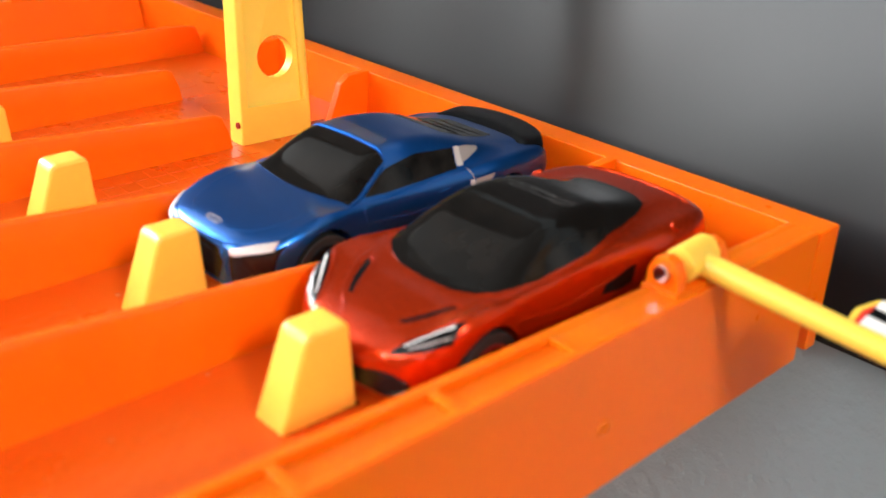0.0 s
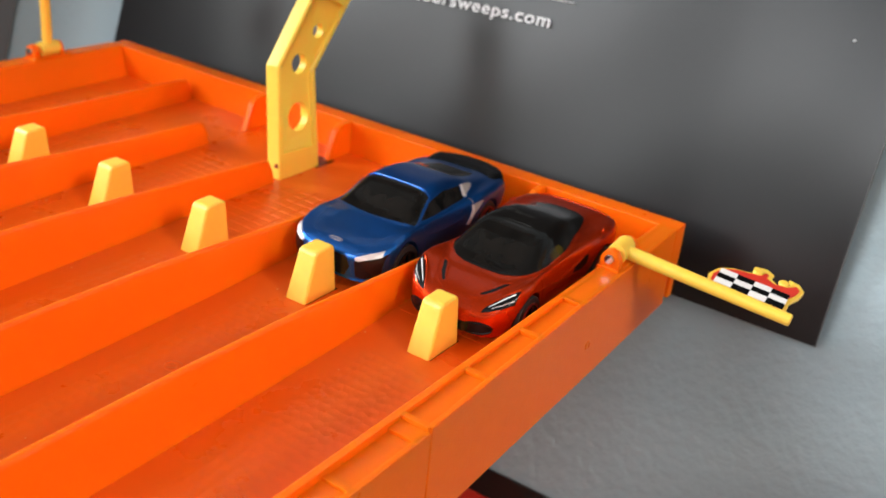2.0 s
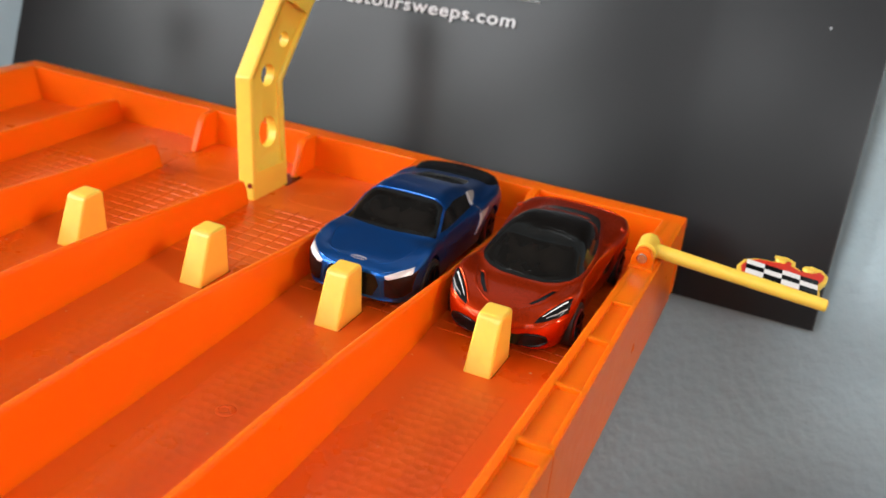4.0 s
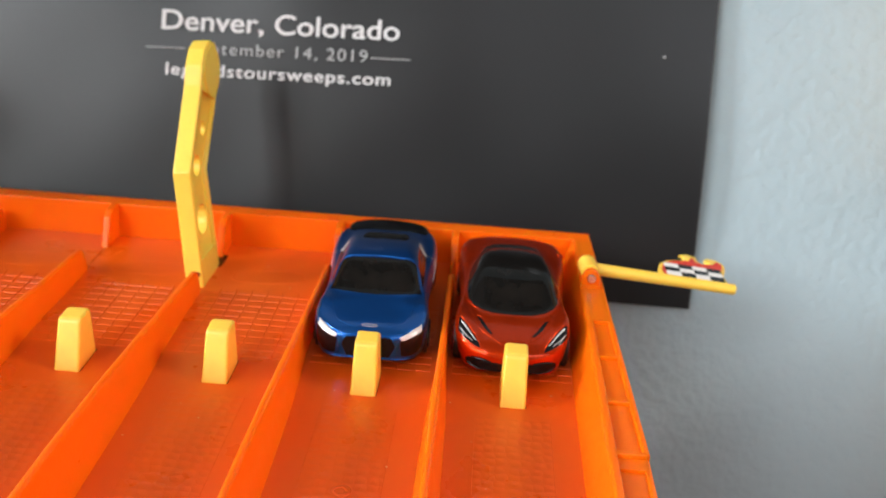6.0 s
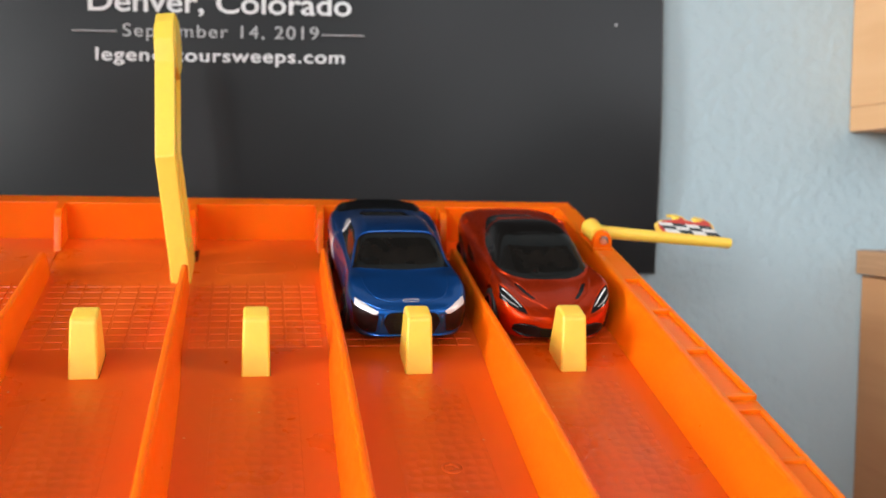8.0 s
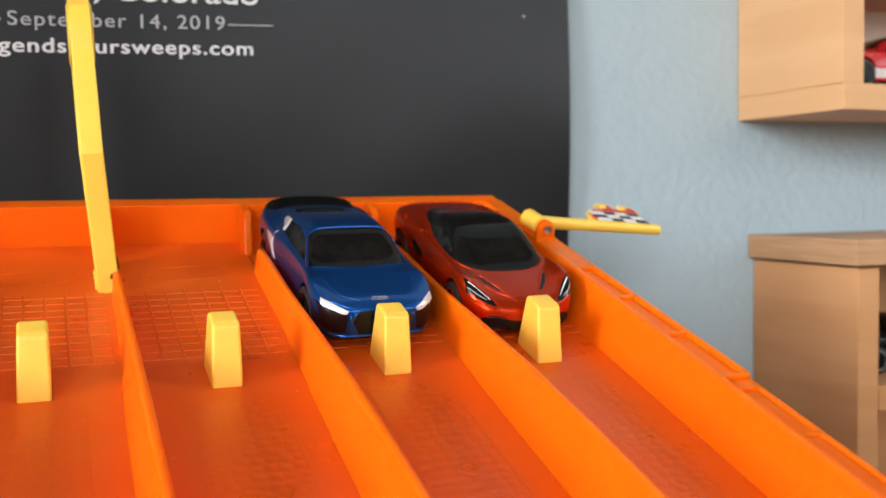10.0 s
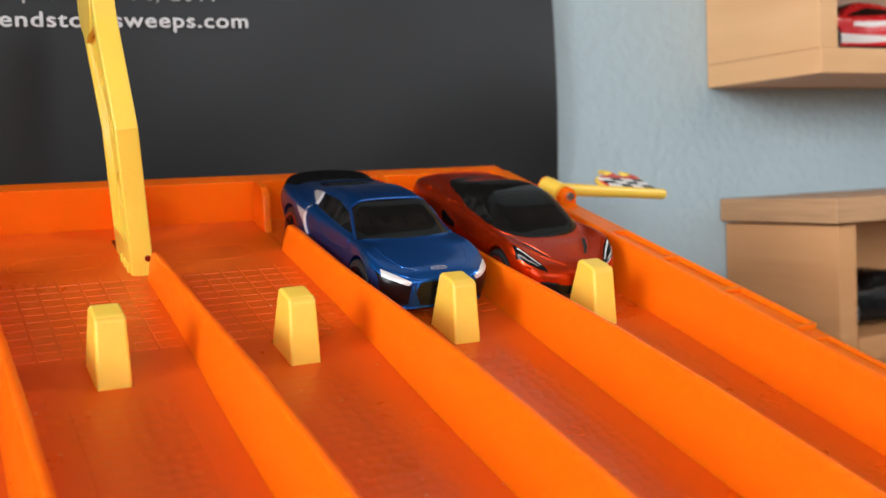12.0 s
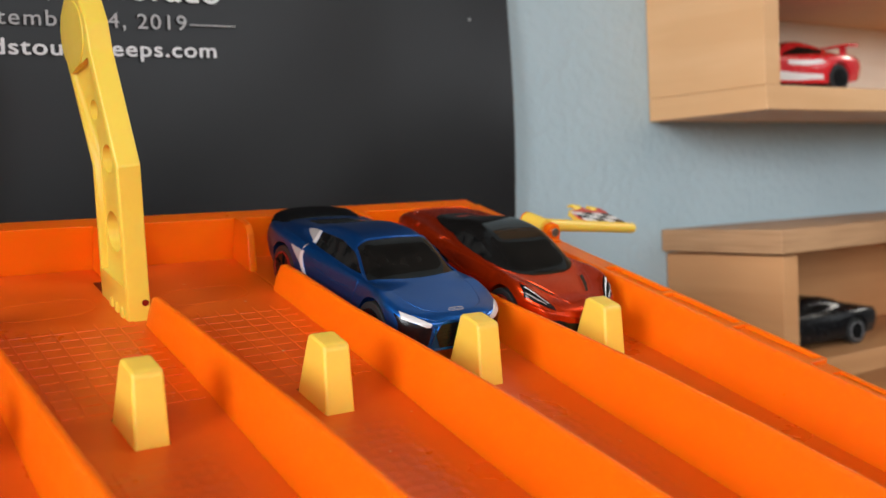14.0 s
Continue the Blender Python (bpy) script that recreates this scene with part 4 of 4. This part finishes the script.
def red_car(m):
    top = thing("toy_car", m, "candy orange-red die-cast supercar held behind a yellow gate", "toy car", "cars at the start")
    axles, r = (0.0150, 0.0590), 0.0060
    body, skin = car_body(SUPERCAR, RED, top)
    half = [(0.0, 16.2), (6.0, 16.6), (9.8, 18.0), (12.2, 20.2), (13.5, 23.2), (14.0, 27.5), (13.8, 34), (13.1, 40), (12.2, 46), (11.0, 52), (9.8, 57), (8.2, 61.0), (4.4, 63.2), (0.0, 63.6)]
    part("canopy_glass", skin.plate([(-x, y, 0) for x, y in half], [(x, y, 0) for x, y in half], DOWN, 0.10, 70, 40), GLASS_DARK, top, "smoked plastic canopy over cabin and roof")
    part("windscreen", skin.plate([(-8.8, 20.0, 0), (-4.5, 18.0, 0), (0, 17.3, 0), (4.5, 18.0, 0), (8.8, 20.0, 0)], [(-9.2, 31.0, 0), (-4.6, 32.6, 0), (0, 33.0, 0), (4.6, 32.6, 0), (9.2, 31.0, 0)], DOWN, 0.12, 30, 20, 0.08), GLASS_TINT, top, "smoked clear windscreen")
    part("wiper", skin.rib([(-4.6, 17.8, 0), (0, 17.6, 0), (5.2, 18.3, 0)], DOWN, 0.18, -0.12), GLASS_DARK, top)
    for q in (33.6, 35.0):
        part("windscreen_header", skin.rib([(-9.0, q - 1.9, 0), (-4.6, q - 0.4, 0), (0, q, 0), (4.6, q - 0.4, 0), (9.0, q - 1.9, 0)], DOWN, 0.14, -0.04, 50), GLASS_DARK, top)
    part("roof_spine", skin.rib([(0, 36, 0), (0, 48, 0), (0, 60, 0)], DOWN, 0.3, 0.18), GLASS_DARK, top)
    part("tail_spoiler", skin.rib([(-13.6, 69.4, 0), (-8, 71.2, 0), (0, 71.6, 0), (8, 71.2, 0), (13.6, 69.4, 0)], DOWN, 0.55, 0.2), RED, top)
    for s in (1, -1):
        side = (-s, 0, 0)
        at = lambda pts: [(s * 20, y, z) for y, z in pts]  # noqa: E731
        part("side_glass", skin.plate(at([(26.0, 16.4), (33, 16.2), (40, 16.6), (46.0, 17.6)]), at([(26.6, 17.2), (32.5, 19.3), (39, 19.8), (46.4, 18.8)]), side, 0.15), GLASS_SIDE, top, "smoked side glass with a pale seat behind it")
        part("bonnet_vent", skin.plate(flip([(5.6, 6.6, 0), (7.0, 8.6, 0), (9.6, 13.6, 0)], s), flip([(6.6, 6.6, 0), (8.8, 9.6, 0), (10.8, 14.0, 0)], s), DOWN, 0.07, 16, 6), BLACK, top, "black bonnet vent")
        part("vent_rim", skin.rib(flip([(5.2, 6.0, 0), (6.6, 8.8, 0), (9.3, 14.3, 0), (11.1, 14.6, 0)], s), DOWN, 0.24, 0.05), RED, top)
        part("bonnet_ridge", skin.rib(flip([(2.0, 1.4, 0), (4.2, 4.0, 0), (6.6, 5.6, 0), (9.4, 8.2, 0), (11.8, 13.6, 0), (12.6, 19, 0)], s), DOWN, 0.34, 0.18), RED, top)
        ahead = (0, 0.75, -0.66)
        light = part("headlight", skin.plate(flip([(9.2, 1.8, 9.8), (11.4, 2.9, 10.3), (14.0, 4.6, 11.4), (15.9, 7.0, 12.8)], s), flip([(9.6, 2.8, 10.8), (11.2, 5.1, 12.3), (13.5, 7.9, 14.2), (15.8, 10.3, 15.4)], s), ahead, 0.12, 22, 8), BLACK, top, "black headlight with silver print")
        part("headlight_rim", skin.rib(flip([(8.8, 2.2, 10.2), (10.9, 5.5, 12.7), (13.4, 8.5, 14.7), (15.8, 11.1, 15.9)], s), ahead, 0.30, 0.08), RED, top)
        part("headlight_rim", skin.rib(flip([(8.8, 1.3, 9.3), (11.6, 2.4, 9.8), (14.4, 4.1, 11.0), (16.4, 6.6, 12.4)], s), ahead, 0.30, 0.08), RED, top)
        part("lamp_strip", skin.plate(flip([(10.6, 3.5, 11.1), (12.8, 6.0, 12.7), (15.2, 8.8, 14.4)], s), flip([(10.6, 3.7, 11.25), (12.75, 6.3, 12.95), (15.1, 9.15, 14.7)], s), ahead, 0.20, 16, 3, 0.2), WHITE_PRINT, light)
        part("lamp_strip", skin.plate(flip([(11.6, 3.6, 10.9), (13.8, 5.2, 12.0), (15.5, 7.4, 13.3)], s), flip([(11.6, 3.8, 11.05), (13.7, 5.45, 12.2), (15.5, 7.7, 13.5)], s), ahead, 0.20, 16, 3, 0.2), BLADE, light)
        part("side_crease", skin.rib(at([(19, 12.4), (26, 11.0), (34, 10.4), (43, 12.0), (49, 14.4)]), side, 0.45, 0.25), RED, top)
        part("door_seam", skin.rib(at([(21.5, 15.6), (22.0, 12.6), (23.5, 7.0)]), side, 0.2, 0.06), RED, top)
        part("door_seam", skin.rib(flip([(13.6, 45.6, 0), (14.6, 47.6, 0), (16.6, 48.6, 0)], s), DOWN, 0.2, 0.06), RED, top)
        part("cabin_sill", skin.rib(flip([(9.6, 17.4, 0), (12.8, 20.2, 0), (14.2, 24.0, 0), (14.5, 32, 0), (13.6, 42, 0), (11.8, 52, 0), (10.0, 59, 0)], s), DOWN, 0.30, 0.14, 60), RED, top)
        part("side_intake", skin.plate(at([(41, 9.8), (45, 9.6), (48, 10.2)]), at([(42, 12.0), (46, 13.0), (48.6, 13.4)]), side, 0.08), BLACK, top)
        part("filler_cap", tube((s * 0.0150, 0.0600, 0.0150), (s * 0.0164, 0.0600, 0.0172), 0.0011, n=20, bevel=0.0003), RED, top)
        part("tail_light", skin.plate(flip([(7, 90, 14.0), (13.6, 90, 13.4)], s), flip([(7, 90, 14.9), (13.4, 90, 14.5)], s), (0, -1, 0), 0.1, 10, 4), BLACK, top)
        part("mouth_rim", skin.rib(flip([(4.8, -5, 6.2), (8.0, -5, 7.1), (10.8, -5, 7.3), (12.7, -5, 6.6), (12.8, -5, 5.2), (10.8, -5, 4.2), (7, -5, 3.8)], s), AFT, 0.34, -0.05, 50), BLACK, top)
    part("front_grille", skin.plate([(-12.6, -5, 5.3), (-10.6, -5, 4.3), (-6.5, -5, 3.8), (0, -5, 3.7), (6.5, -5, 3.8), (10.6, -5, 4.3), (12.6, -5, 5.3)], [(-12.6, -5, 6.5), (-10.6, -5, 7.1), (-7.2, -5, 6.8), (0, -5, 5.8), (7.2, -5, 6.8), (10.6, -5, 7.1), (12.6, -5, 6.5)], AFT, 0.16, 40, 8), BLACK, top, "glossy black front air intake")
    part("nose_crease", skin.rib([(-9.4, -5, 9.2), (-5, -5, 8.0), (0, -5, 7.6), (5, -5, 8.0), (9.4, -5, 9.2)], AFT, 0.3, 0.1), RED, top)
    cut_arches(body, top, axles, r, 0.0125)
    part("base_plate", box(-0.0120, 0.0120, 0.004, 0.0700, 0.0024, 0.0085, 0.0008), BLACK, top)
    for y in axles:
        for x in (-0.0150, 0.0150):
            wheel(top, x, y, r, 0.0042, RIM_RED)
    return top


blue_car(TRACK @ pose(-0.0388, 0.0142, 0, 0, 0, 1.4))
red_car(TRACK @ pose(0.0028, 0.0138, 0, 0, 0, 0.4))


def display_car(m, paint, stripe, label, rims):
    """A toy car on the shelf, with stripe and wing."""
    top = thing("toy_car", m, label, "toy car", "cars on the shelves")
    axles, r = (0.0155, 0.0595), 0.0060
    body, skin = car_body(COUPE, paint, top, 56, 4)
    part("windscreen", skin.plate([(-12.6, 24.6, 0), (-5, 21.4, 0), (5, 21.4, 0), (12.6, 24.6, 0)], [(-10.2, 33.2, 0), (0, 34.0, 0), (10.2, 33.2, 0)], DOWN, 0.06, 14, 8), GLASS_DARK, top)
    for s in (1, -1):
        side = (-s, 0, 0)
        at = lambda pts: [(s * 20, y, z) for y, z in pts]  # noqa: E731
        part("side_window", skin.plate(at([(27, 15.9), (38, 16.2), (52, 16.9)]), at([(28, 16.8), (38, 20.0), (53, 18.8)]), side, 0.06), GLASS_DARK, top)
        part("headlight", skin.plate(flip([(8.8, -5, 10.4), (14.9, -5, 11.6)], s), flip([(8.2, -5, 11.5), (14.4, -5, 13.0)], s), AFT, 0.2, 8, 3), SILVER, top)
        if stripe:
            part("side_stripe", skin.plate(at([(19, 4.6), (33, 4.6), (50, 5.4)]), at([(20, 8.6), (33, 8.0), (49, 7.4)]), side, 0.12), stripe, top, "white printed side stripe")
            part("side_stripe", skin.plate(at([(28, 11.6), (38, 11.2), (50, 12.4)]), at([(29, 13.4), (38, 13.6), (49, 13.8)]), side, 0.12), stripe, top, "pale printed side panel")
    cut_arches(body, top, axles, r, 0.0125)
    part("base_plate", box(-0.0122, 0.0122, 0.003, 0.0700, 0.0018, 0.0080, 0.0008), BLACK, top)
    for y in axles:
        for x in (-0.0147, 0.0147):
            wheel(top, x, y, r, 0.0042, rims)
    if stripe:
        wing = part("rear_wing", box(-0.0150, 0.0150, 0.0670, 0.0745, 0.0206, 0.0219, 0.0004), paint, top)
        for s in (1, -1):
            part("wing_strut", box(*sorted((s * 0.0085, s * 0.0098)), 0.0690, 0.0725, 0.0150, 0.0208, 0.0003), paint, wing)
    return top


# ---- plywood display shelves on the wall ----
PLY_T = 0.010


def shelf_unit(x0, x1, z0, rows, row_h, front, cols, label, cap=False):
    """A wall-hung plywood case with open compartments; cap: a thicker board laid on top that stands out a little."""
    top = thing("display_shelf", Matrix.Identity(4), label, "shelf", "display shelves")
    face = PLY_LOW if cap else PLY
    total = rows * row_h + (rows + 1) * PLY_T
    back = WALL_Y
    part("back_panel", box(x0 + PLY_T, x1 - PLY_T, back - 0.004, back - 0.0005, z0 + PLY_T, z0 + total - PLY_T), PLY_LOW if cap else PLY_PALE, top)
    for k in range(cols + 1):
        x = x0 + (x1 - x0 - PLY_T) * k / cols
        a, b = (z0 + PLY_T, z0 + total - PLY_T) if 0 < k < cols else (z0 + PLY_T, z0 + total - (PLY_T + 0.0012 if cap else 0))
        part("upright", box(x, x + PLY_T, front + 0.0005, back - (0.004 if 0 < k < cols else 0.0005), a, b, 0.0004), face, top)
    for j in range(rows + 1):
        z = z0 + j * (row_h + PLY_T)
        whole = j == 0 or (cap and j == rows)
        over = 0.003 if cap and j == rows else 0.0
        part("board", box(x0 + (0 if whole else PLY_T) - over, x1 - (0 if whole else PLY_T) + over, front - over * 0.5, back - (0.0005 if j in (0, rows) else 0.004), z, z + PLY_T, 0.0005), PLY_EDGE if cap and whole else face, top)
    return top


SH_F = 0.068
shelf_unit(0.1615, 0.5615, 1.0745, 3, 0.040, SH_F, 2, "birch plywood display case with open compartments, hung on the wall")
shelf_unit(0.1700, 0.5700, 1.0255 - 4 * 0.010 - 3 * 0.047, 3, 0.047, SH_F, 2, "plywood display case with a thick top board, hung on the wall", True)
RED_GLOSS = material("bright_red_paint", (0.62, 0.012, 0.018), 0.25, coat=0.8, grain=0.05)
BLACK_GLOSS = material("gloss_black_paint", (0.006, 0.006, 0.007), 0.25, coat=0.0, spec=0.3, grain=0.05)
display_car(pose(0.1745, 0.1050, 1.0846, 0, 0, -97.5), RED_GLOSS, WHITE_PRINT, "bright red toy race car with white side print, on a shelf", BLACK)
display_car(pose(0.1835, 0.1050, 0.9686, 0, 0, -97.5), BLACK_GLOSS, None, "gloss black toy car parked on a shelf", RIM_GREY)
